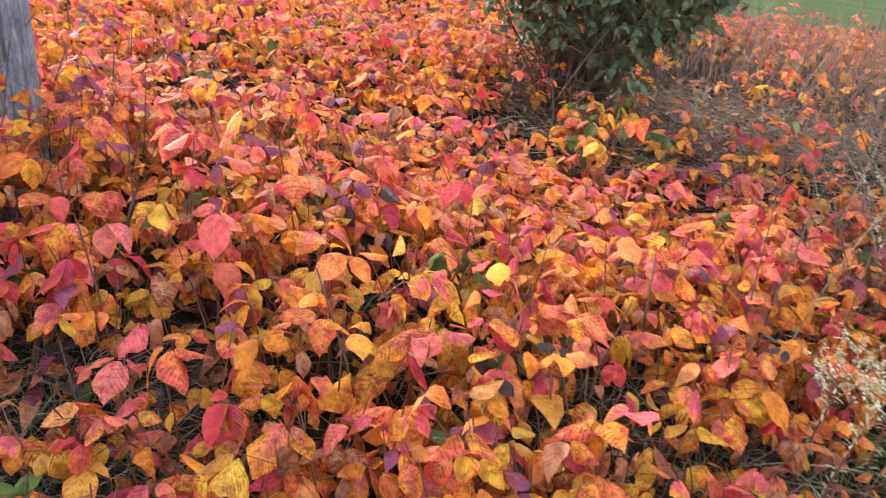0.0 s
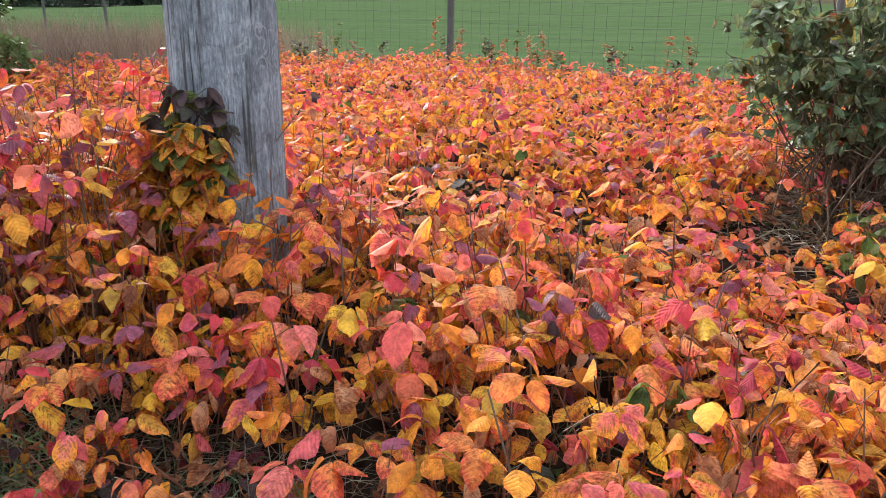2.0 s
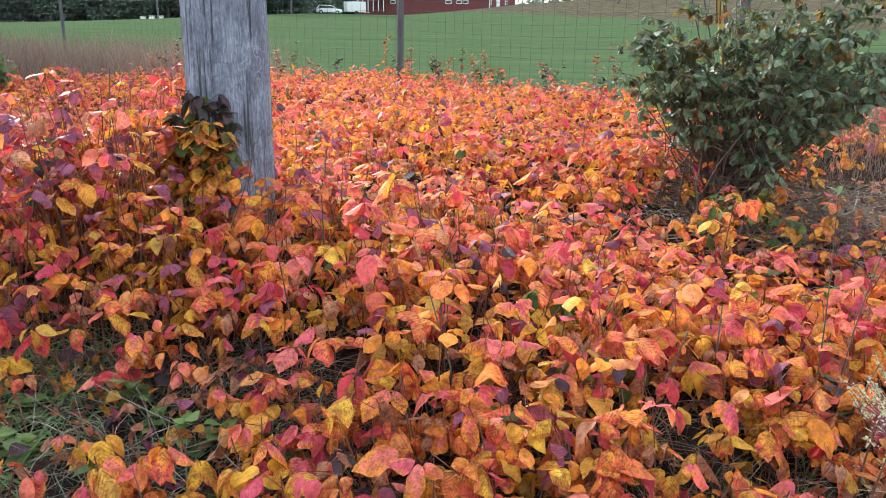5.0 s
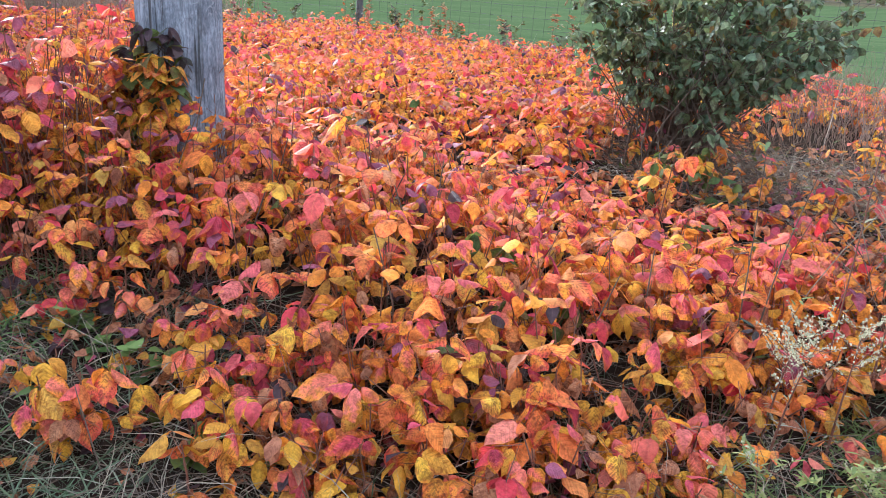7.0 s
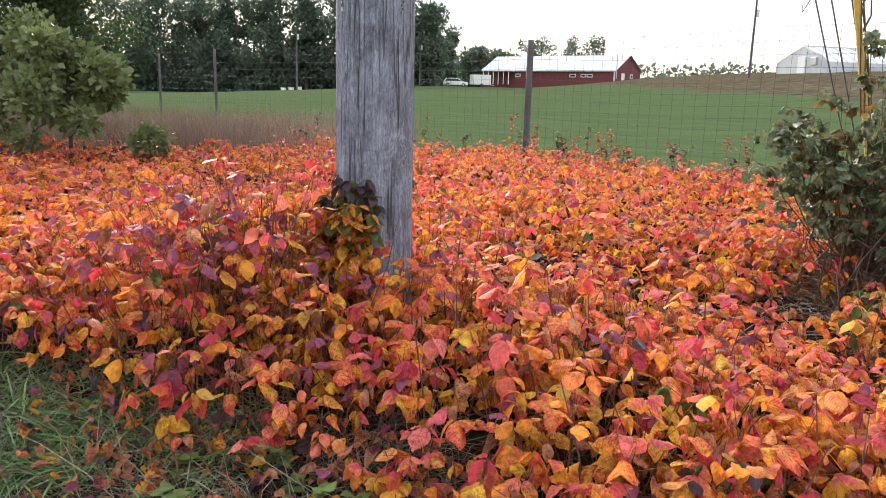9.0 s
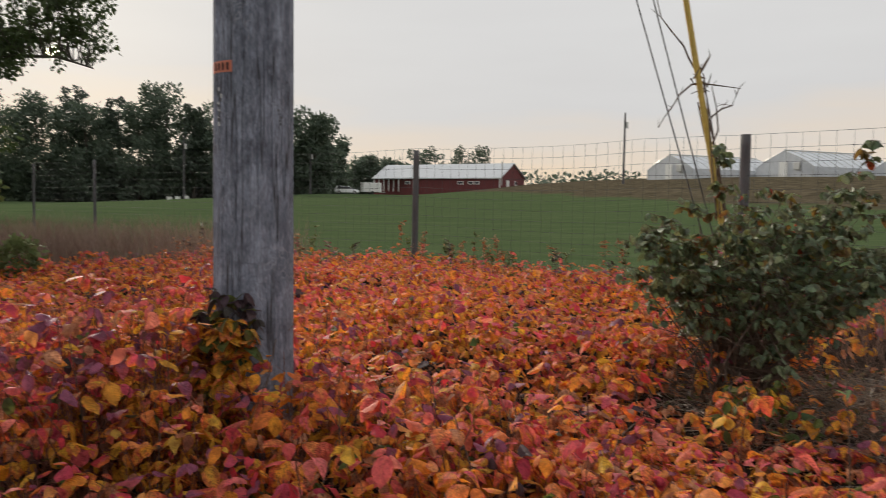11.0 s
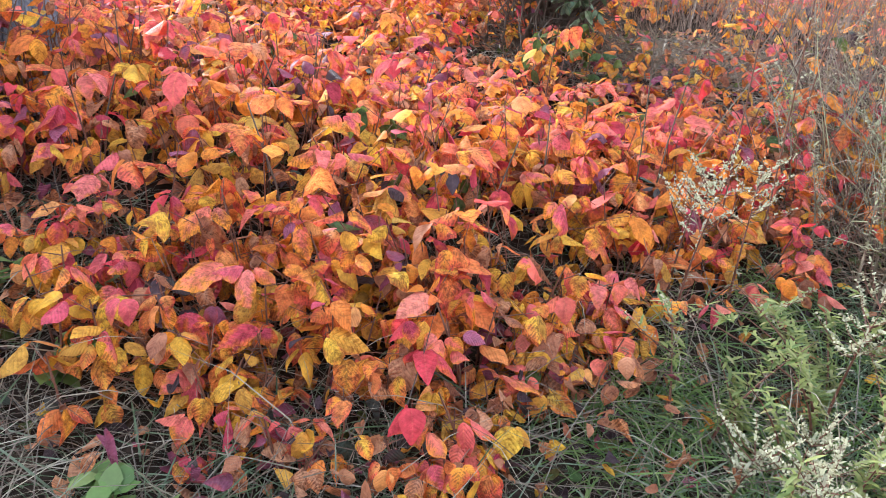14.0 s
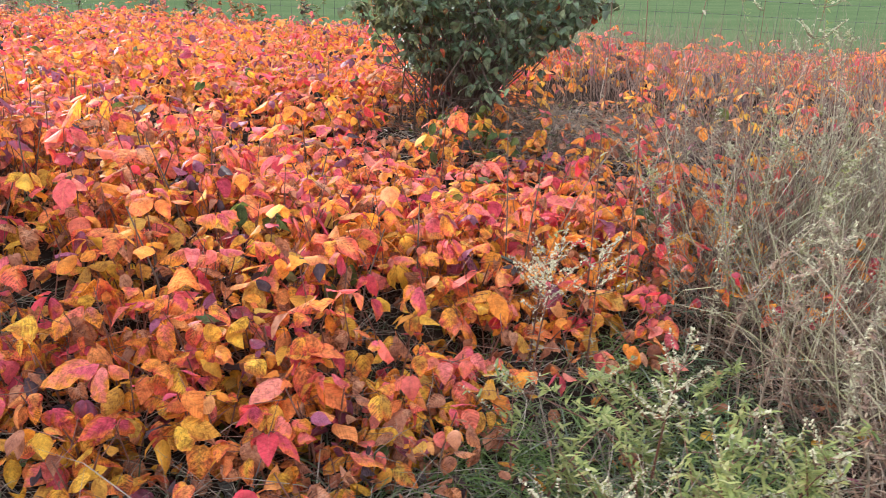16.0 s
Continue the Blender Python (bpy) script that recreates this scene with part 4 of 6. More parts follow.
for x, y, H, cols, size, label in ((1.24, 3.64, 0.36, [ORANGE, CORAL], 0.100, "bright orange-red poison ivy standing out of the field"), (1.40, 3.24, 0.36, [GREEN, PURPLE], 0.085, "green and purple poison ivy plant among orange ones"), (2.28, 4.02, 0.40, [ORANGE, ORANGE, YELLOW], 0.080, "orange poison ivy plant before the bush"), (2.64, 3.60, 0.34, [CORAL, CRIMSON], 0.080, "bright red poison ivy plant at the bare straw"), (1.02, 3.70, 0.30, [YELLOW, YELLOW], 0.085, "yellow poison ivy plant among red ones"), (1.70, 4.28, 0.36, [ORANGE, CORAL], 0.085, "orange and coral poison ivy plant before the bush"), (0.62, 3.30, 0.42, [CRIMSON, CRIMSON, CORAL], 0.090, "dark crimson poison ivy plant near the pole"), (0.86, 3.38, 0.40, [CRIMSON, CORAL], 0.090, "crimson poison ivy plant near the pole")):
    ivy_plant(x, y, H, cols, label, 2, size, "poison ivy plants standing out of the field")
for k in range(16):
    x, y = random.uniform(2.25, 2.85), random.uniform(4.25, 4.7)
    ivy_plant(x, y, random.uniform(0.14, 0.3), [GREEN, YELLOW, ORANGE, GREEN], "green and yellow poison ivy plant at the bush's foot", 3, 0.07, "poison ivy plants at the bush's foot")


# dark bare stems that rise through the ivy
random.seed(63)
stems_ = []
for k in range(90):
    x, y = random.uniform(-0.9, 2.6), random.uniform(2.7, 6.0)
    if y < float(front_edge(x)) + 0.25 or (x - POLE_X) ** 2 + (y - POLE_Y) ** 2 < 0.08:
        continue
    z, h = gz(x, y), float(canopy(x, y)) + random.uniform(-0.02, 0.12)
    lx, ly = random.gauss(0.02, 0.06), random.gauss(0, 0.05)
    stems_.append([(x, y, z - 0.02, 0.0036), (x + 0.3 * lx, y + 0.3 * ly, z + 0.5 * h, 0.0032), (x + lx, y + ly, z + h, 0.002)])
tagged(new("bare_stems", tube_mesh("bare_stems", stems_, CANE, 5)), "dark bare stems rising through the poison ivy", "stems", kind="stuff")


# ---------------------------------------------------------------- grasses and weeds
def grass_patch(name, n, area, mat, length, width, lean, bend, label, category, where=None, z_off=-0.01):
    x, y = rng.uniform(area[0], area[1], n), rng.uniform(area[2], area[3], n)
    if where is not None:
        ok = rng.random(n) < where(x, y)
        x, y = x[ok], y[ok]
    n = len(x)
    P = np.stack([x, y, ground_z(x, y) + z_off], -1)
    D = np.stack([rng.normal(0, lean, n), rng.normal(0, lean, n), np.ones(n)], -1)
    me = blades(P, D, rng.uniform(*length, n), rng.uniform(*width, n), rng.uniform(*bend, n), mat, name)
    return tagged(new(name, me), label, category, kind="stuff")


verge = lambda x, y: (1 - 0.8 * smooth((y - front_edge(x) - 0.05) / 0.4)) * smooth((x + 3.0) / 2.2) * smooth((5.8 - x) / 1.6) * smooth((y + 0.3 + 0.3 * wob(x, y, 1.5, 0.2)) / 1.6)
clumps = lambda x, y: smooth(0.5 + 1.1 * wob(x, y, 6.3, 2.2) + 0.5 * wob(x, y, 15.0, 1.0))
tufts = lambda x, y: verge(x, y) * (0.10 + 0.90 * smooth(0.5 + 1.1 * wob(x, y, 5.1, 0.7) + 0.5 * wob(x, y, 17.0, 0.3))) * (1 - 0.35 * smooth((y - 2.15) / 0.4) * smooth((x + 0.15) / 0.4))
grass_patch("verge_grass", 78000, (-3.0, 5.8, 0.2, 3.6), GRASS, (0.09, 0.30), (0.0022, 0.0056), 0.9, (0.25, 1.1), "grey-green roadside grass, long and tangled", "grass", tufts)
grass_patch("dead_grass", 36000, (-3.0, 5.8, 0.2, 3.8), STRAW, (0.08, 0.30), (0.0016, 0.0034), 1.3, (0.1, 1.0), "dry straw-coloured grass tangled along the verge", "grass", lambda x, y: verge(x, y) * (0.06 + 0.94 * clumps(x, y)) * (1 - 0.55 * smooth((x - 1.2) / 0.5) * smooth((3.0 - x) / 0.5)))
lush = lambda x, y: verge(x, y) * smooth((0.15 - x) / 0.4) * (0.15 + 0.85 * smooth(0.5 + wob(x, y, 7.0, 0.9)))
grass_patch("lush_grass", 24000, (-3.0, 0.2, 1.6, 3.7), LUSH, (0.12, 0.30), (0.004, 0.009), 0.6, (0.3, 1.0), "fresh bright green grass beside the ivy", "grass", lush)
grass_patch("lush_grass", 8000, (1.6, 3.0, 1.4, 2.8), WEED, (0.10, 0.26), (0.003, 0.006), 0.7, (0.3, 1.0), "fresh green grass under the goldenrods", "grass", lambda x, y: verge(x, y) * smooth((x - 1.6) / 0.3) * smooth((2.9 - x) / 0.3) * (0.15 + 0.85 * clumps(x, y)))
grass_patch("dead_stems", 4200, (-1.2, 2.4, 1.6, 3.3), STRAW, (0.2, 0.5), (0.002, 0.0036), 1.5, (0.1, 0.7), "long dead brown stems lying over the verge", "grass", verge)
threads = lambda x, y: smooth((y - front_edge(x)) / 0.1) * smooth((front_edge(x) + 1.1 - y) / 0.6) * (0.2 + 0.8 * clumps(x, y))
grass_patch("pale_straw", 5200, (-0.6, 3.2, 1.9, 4.3), STRAW, (0.22, 0.48), (0.0014, 0.0026), 0.6, (0.3, 1.1), "thin pale straws arching among the ivy", "grass", threads)
sticks = lambda x, y: smooth((x - 2.7) / 0.3) * smooth((4.6 - x) / 0.5)
grass_patch("dead_sticks", 130, (2.5, 4.6, 1.8, 3.7), STRAW, (0.4, 0.9), (0.003, 0.006), 0.9, (0.0, 0.15), "pale dead sticks crossing among the weeds", "weeds", sticks)
grass_patch("dead_bracken", 7000, (2.55, 4.4, 1.75, 3.6), DEAD_LEAF, (0.10, 0.40), (0.002, 0.006), 1.1, (0.1, 0.9), "reddish brown dead weeds matted near the ground", "weeds", sticks)
grass_patch("roadside_grass", 12000, (-7, 9, -4, 2.4), GRASS, (0.08, 0.2), (0.004, 0.008), 0.7, (0.1, 0.7), "short green grass at the roadside", "grass", lambda x, y: 1 - 0.85 * verge(x, y))
grass_patch("flattened_straw", 9000, (2.0, 4.9, 4.0, 6.2), STRAW, (0.06, 0.2), (0.0025, 0.005), 3.0, (0.0, 0.3), "flattened dry straw round the bush's foot", "grass", BARE, 0.01)
grass_patch("dead_weed_mat", 5200, (2.3, 4.9, 4.1, 6.2), DEAD_LEAF, (0.10, 0.36), (0.002, 0.005), 0.9, (0.1, 0.9), "brown dead weeds matted beside the bush", "weeds", BARE)
clear = lambda x, y: np.exp(-(((x - 3.25) / 0.9) ** 2 + ((y - 4.7) / 0.85) ** 4))
right = lambda x, y: smooth((x - 3.0 - 0.12 * (y - 3)) / 0.9) * smooth((fence_y(x) - y) / 1.0) * (1 - 0.9 * clear(x, y))
grass_patch("russet_grass", 19000, (2.5, 10, 2.6, 12.4), RUSSET, (0.35, 0.85), (0.002, 0.005), 0.22, (0.0, 0.25), "tall thin russet grass gone to seed", "grass", right)
tangle = lambda x, y: smooth((x - 2.75) / 0.5) * smooth((y - 1.7) / 0.3) * smooth((3.9 - y) / 0.8) * smooth((5.2 - x) / 0.6)
grass_patch("dry_weed_tangle", 4200, (2.2, 5.2, 1.7, 4.4), STRAW, (0.25, 0.85), (0.0018, 0.004), 0.45, (0.0, 0.5), "tangle of dry grey-brown weed stalks", "weeds", tangle)
grass_patch("dry_weed_tangle", 7000, (2.2, 5.2, 1.7, 4.4), RUSSET, (0.2, 0.75), (0.0018, 0.004), 0.5, (0.0, 0.5), "tangle of russet dead weed stalks", "weeds", tangle)
pale = lambda x, y: smooth((x - 2.85 - 0.1 * np.abs(y - 2.4)) / 0.4) * smooth((3.7 - y) / 0.6) * (0.25 + 0.75 * smooth(0.5 + wob(x, y, 5.0, 1.1)))
grass_patch("pale_dry_grass", 8500, (2.7, 4.7, 1.6, 3.7), DRY_WEED, (0.3, 0.95), (0.002, 0.0045), 0.38, (0.0, 0.5), "pale cream and olive dry grass, waist high", "grass", pale)
left = lambda x, y: smooth((-1.6 - x) / 1.5) * smooth((y - 9.6) / 1.2)
grass_patch("russet_grass", 16000, (-16, -1.4, 9.6, 17), RUSSET, (0.45, 0.95), (0.004, 0.009), 0.2, (0.0, 0.25), "tall brown grass along the fence", "grass", left)
fence_side = lambda x, y: 0.7 * ((y > fence_y(x) + 0.1) & (y < fence_y(x) + 2.2))
grass_patch("field_edge_grass", 30000, (-6, 10, 4, 15), GRASS, (0.12, 0.4), (0.004, 0.008), 0.3, (0.0, 0.4), "longer green grass under the fence", "grass", fence_side)


def weed(x, y, H, leafy, plume, label, lean=(0.0, 0.0), kind_name="tall_weed", leaf_len=0.055, stem_mat=None, leaf_mat_=None, leaf_w=0.36):
    """A tall weed: stalk with side shoots, narrow leaves, a feathery seed head."""
    g = gz(x, y)
    t = thing(kind_name, x, y, g, label, "weed")
    main = [[(lean[0] * q * q, lean[1] * q * q, -0.03 + H * q, (0.0042 if H < 0.7 else 0.003) * (1.15 - q)) for q in np.linspace(0, 1, 7)]]
    P, D, L, paths = [], [], [], []
    def on(q):
        return Vector((lean[0] * q * q, lean[1] * q * q, H * q))
    tips = []
    for k in range(plume):
        q = random.uniform(0.55 if H < 1.1 else 0.78, 0.98)
        a, r = random.uniform(0, 6.28), random.uniform(0.06, 0.20) * (1.3 - q)
        c = on(q)
        e = c + Vector((math.cos(a) * r, math.sin(a) * r, r * random.uniform(0.5, 1.3)))
        paths.append([(*c, 0.0015), (*(c.lerp(e, 0.5) + Vector((0, 0, -0.01))), 0.0012), (*e, 0.0007)])
        tips.append((c, e))
    for k in range(leafy):
        q = random.uniform(0.08, 0.85)
        a = random.uniform(0, 6.28)
        if tips and random.random() < 0.35:
            c, e = random.choice(tips)
            p = c.lerp(e, random.random())
        else:
            p = on(q)
        P.append(p), D.append((math.cos(a), math.sin(a), random.uniform(-0.2, 0.9))), L.append(leaf_len * random.uniform(0.6, 1.3))
    child("stalk", tube_mesh("stalk", main, stem_mat or STEM, 5), t)
    if paths:
        child("side_shoot", tube_mesh("side_shoot", paths, stem_mat or STEM, 3), t, kind="stuff")
    if P:
        n = len(P)
        me = leaf_mesh("foliage", np.array(P), np.array(D), np.array([[0, 0.1, 1.0]] * n), np.array(L), rng.uniform(0, 0.5, n), rng.uniform(0, 0.5, n), np.zeros(n, int), [leaf_mat_ or WEED], LEAF_PLAIN if leaf_w > 0.5 else LEAF_ROUGH, leaf_w)
        child("foliage", me, t, kind="stuff")
    if tips:
        P, D = [], []
        for c, e in tips:
            for k in range(30):
                P.append(c.lerp(e, random.uniform(0.3, 1.05)))
                D.append((random.gauss(0, 1), random.gauss(0, 1), random.gauss(0.2, 0.8)))
        n = len(P)
        me = cards("seed_head", np.array(P), np.array(D), rng.normal(size=(n, 3)), rng.uniform(0.004, 0.011, n), FLUFF)
        child("seed_head", me, t, "pale fluffy seed head", "stuff")
    return t


random.seed(21)
for k in range(46):
    x, y = random.uniform(1.95, 2.66), random.uniform(1.6, 2.45)
    if y > 2.28 and x < 2.35:
        continue
    weed(x, y, random.uniform(0.18, 0.40), random.randint(80, 140), random.choice([0, 0, 0, 3, 5]), "leafy yellow-green goldenrod with a little pale fluff", (random.gauss(0, 0.18), random.gauss(0, 0.15)), "goldenrod", 0.034, None, FRESH)
for x, y, H in ((2.20, 2.62, 0.50), (2.42, 2.70, 0.45), (2.36, 2.18, 0.42), (2.02, 2.02, 0.22), (2.08, 1.90, 0.26), (2.14, 1.96, 0.20), (2.24, 2.74, 0.42)):
    weed(x, y, H, 60, 19, "dry cream feathery goldenrod seed head on a thin stalk", (random.gauss(0, 0.05), random.gauss(0, 0.05)), "goldenrod", 0.025, None, DRY_WEED)
for k in range(160):
    y = random.uniform(1.6, 3.6)
    x = 2.72 + 0.16 * abs(y - 2.2) + random.uniform(0, 1.9)
    tall = min(1.0, max(0.0, (x - 2.7) / 0.7))
    weed(x, y, random.uniform(0.3, 0.6) + 0.9 * tall * random.random(), random.randint(110, 190), random.choice([0, 0, 3, 8]), "dry grey-olive weed with small curled leaves", (random.gauss(0, 0.16), random.gauss(0, 0.14)), "tall_weed", 0.026, DRY_STEM, random.choice([DRY_WEED, DRY_WEED, DRY_WEED, FRESH] if x > 3.1 else [DEAD_LEAF, DEAD_LEAF, DEAD_LEAF, DRY_WEED, FRESH]))
weed(2.33, 3.08, 1.05, 6, 0, "bare thin reddish stalk leaning over the ivy", (0.20, 0.03), "bare_stalk", 0.055, CANE)
weed(2.34, 3.00, 0.75, 6, 0, "bare thin reddish stalk leaning over the ivy", (0.42, 0.1), "bare_stalk", 0.055, DRY_STEM)
weed(2.27, 3.08, 1.08, 4, 0, "bare thin brown stalk standing in the ivy", (-0.05, 0.03), "bare_stalk", 0.055, CANE)
for x, y, H, lx, pl in ((2.66, 2.93, 1.66, -0.12, 24), (2.56, 3.02, 1.52, -0.05, 36), (2.95, 3.25, 1.35, 0.10, 5), (3.25, 3.0, 1.2, 0.05, 5), (3.4, 3.4, 1.2, -0.05, 4)):
    weed(x, y, H, 22, pl, "tall thin dark weed stalk with a sparse feathery top", (lx, -0.03), "tall_weed", 0.035, None, DRY_WEED)
for k in range(34):
    y = random.uniform(2.3, 3.9)
    x = 2.5 + random.uniform(0, 1.3)
    ivy_plant(x, y, random.uniform(0.16, 0.34), [CORAL, CRIMSON, ORANGE], "red poison ivy plant among the dry weeds", 3, 0.05, "poison ivy plants among the dry weeds")
for k in range(14):
    x, y = random.uniform(2.1, 2.85), random.uniform(2.66, 3.05)
    ivy_plant(x, y, random.uniform(0.10, 0.22), [CORAL, ORANGE, BROWN], "low pale orange poison ivy plant behind the goldenrods", 3, 0.06, "poison ivy plants among the dry weeds")
for k in range(16):
    x = random.uniform(-0.3, 0.9)
    y = float(front_edge(x)) - random.uniform(0.05, 0.6)
    weed(x, y, random.uniform(0.07, 0.16), 11, 0, "small broad-leaved green weed in the verge grass", (0.02, -0.03), "green_weed", 0.062, None, None, 1.15)


# ---------------------------------------------------------------- bush
BUSH_X, BUSH_Y = 2.67, 5.10


def bush():
    g = gz(BUSH_X, BUSH_Y)
    t = thing("bush", BUSH_X, BUSH_Y, g, "dense dark green shrub with bare canes at its foot", "bush")
    twigs, P, D, L, M = [], [], [], [], []

    def spray(c, e, n_, tint, small=1.0):
        """Leaves hanging along a twig."""
        twigs.append([(*c, 0.0022), (*e, 0.0010)])
        for w in range(n_):
            f = c.lerp(e, random.uniform(0.15, 1.05))
            u = random.uniform(0, 6.28)
            P.append(f), D.append((math.cos(u), math.sin(u), random.gauss(-0.6, 0.45))), L.append(small * random.triangular(0.03, 0.082, 0.052))
            z = random.random()
            M.append(2 if z > 0.99 else 1 if z > 0.93 or tint > 0.95 else 0)

    # twelve long shoots stand out of the crown, the others fill it
    shoots = ((0.56, 0.0, 1.50), (0.46, 0.1, 1.34), (-0.30, 0.0, 1.46), (-0.18, 0.1, 1.34), (0.86, 0.0, 1.06), (-0.66, -0.1, 0.98), (0.86, 0.1, 0.90), (-0.60, 0.0, 1.00), (0.10, 0.1, 1.22), (0.70, -0.2, 1.10), (-0.50, 0.2, 1.06), (0.64, 0.2, 1.22))
    for k in range(76):
        r0 = random.uniform(0.0, 0.10)
        long_shoot = k < len(shoots)
        if long_shoot:
            tx, ty, top = shoots[k]
            a, spread = math.atan2(ty / 0.85, tx / 1.08), math.hypot(tx / 1.08, ty / 0.85)
        else:
            a = random.uniform(0, 6.28)
            spread = 0.74 * random.uniform(0.03, 1.0) ** 0.6
            top = random.uniform(0.72, 1.20) * (1.05 - 0.36 * spread ** 2)
        pts = []
        for q in np.linspace(0, 1, 8):
            rr = r0 + (spread - r0) * q ** (1.5 if long_shoot else 1.15)
            turn = 0.0 if long_shoot else 0.3 * q
            pts.append(Vector((rr * math.cos(a + turn) * 1.12 + 0.13 * q, rr * math.sin(a + turn) * 0.85, -0.05 + top * (q ** 0.85))) + Vector((random.gauss(0, 0.016), random.gauss(0, 0.016), 0)))
        child("cane", tube_mesh("cane", [[(*v, 0.006 * (1.1 - 0.9 * i / 7)) for i, v in enumerate(pts)]], CANE, 5), t)
        for s in range(random.randint(11, 15) if long_shoot else random.randint(8, 15)):
            q = ((0.40 if long_shoot else 0.50) + (0.62 if long_shoot else 0.52) * random.random() ** 0.8) * 7
            i0 = min(6, int(q))
            c = pts[i0].lerp(pts[i0 + 1], min(1.0, q - i0))
            b = random.uniform(0, 6.28)
            e = c + Vector((math.cos(b), math.sin(b), random.uniform(-0.4, 0.6))) * random.uniform(0.04, 0.11 if long_shoot else 0.16)
            spray(c, e, 8 if long_shoot else 6, random.random())
    # the lower lobe that hangs towards the road
    for k in range(24):
        c = Vector((random.gauss(0.03, 0.10), random.gauss(-0.40, 0.08), random.uniform(0.28, 0.72)))
        e = c + Vector((random.gauss(0, 0.08), random.gauss(-0.03, 0.06), random.uniform(-0.10, 0.02)))
        spray(c, e, 6, 0.5)
        twigs.append([(*c, 0.002), (*(c + Vector((0, 0.2, 0.12))), 0.003)])
    # bare canes low down, arching out of the crown's foot
    for k in range(430):
        a = random.uniform(0, 6.28)
        r = random.uniform(0.05, 0.75) * random.uniform(0.4, 1.0)
        c = Vector((random.gauss(0, 0.16), random.gauss(0, 0.14), random.uniform(0.02, 0.40)))
        d = Vector((math.cos(a) * 1.1, math.sin(a) * 0.8, random.uniform(-0.35, 0.6)))
        pts = [c]
        for s in range(4):
            d = (d + Vector((random.gauss(0, 0.3), random.gauss(0, 0.3), random.gauss(0, 0.3)))).normalized()
            pts.append(pts[-1] + d * r / 4)
            pts[-1].z = max(pts[-1].z, 0.01)
        w = random.uniform(0.0016, 0.0038)
        twigs.append([(*p, w * (1.1 - 0.22 * i)) for i, p in enumerate(pts)])
    for k in range(90):
        a = random.uniform(0, 6.28)
        c = Vector((random.gauss(0, 0.13), random.gauss(0, 0.11), -0.03))
        s = random.uniform(0.02, 0.22)
        twigs.append([(*c, 0.006), (*(c + Vector((0.3 * s * math.cos(a) + random.gauss(0, 0.03), 0.3 * s * math.sin(a), 0.17))), 0.005), (*(c + Vector((s * math.cos(a), s * math.sin(a), 0.36))), 0.004), (*(c + Vector((1.3 * s * math.cos(a + 0.6), 1.3 * s * math.sin(a + 0.6), 0.6))), 0.003)])
    n = len(P)
    child("twig_tangle", tube_mesh("twig_tangle", twigs, CANE, 4), t, "dark bare twigs", "stuff")
    child("foliage", leaf_mesh("foliage", np.array(P), np.array(D), np.stack([rng.normal(0, 0.4, n), rng.normal(0, 0.4, n), np.ones(n)], -1), np.array(L), rng.normal(0.1, 0.3, n), rng.uniform(0, 0.9, n), np.array(M), BUSH, LEAF_MID, 0.95, 0.08), t, kind="stuff")


random.seed(5)
bush()


# ---------------------------------------------------------------- guy wires and yellow guard
def line_path(a, b, r, n=8, sag=0.0):
    a, b = Vector(a), Vector(b)
    return [(*(a.lerp(b, q) + Vector((0, 0, -sag * 4 * q * (1 - q)))), r) for q in np.linspace(0, 1, n)]


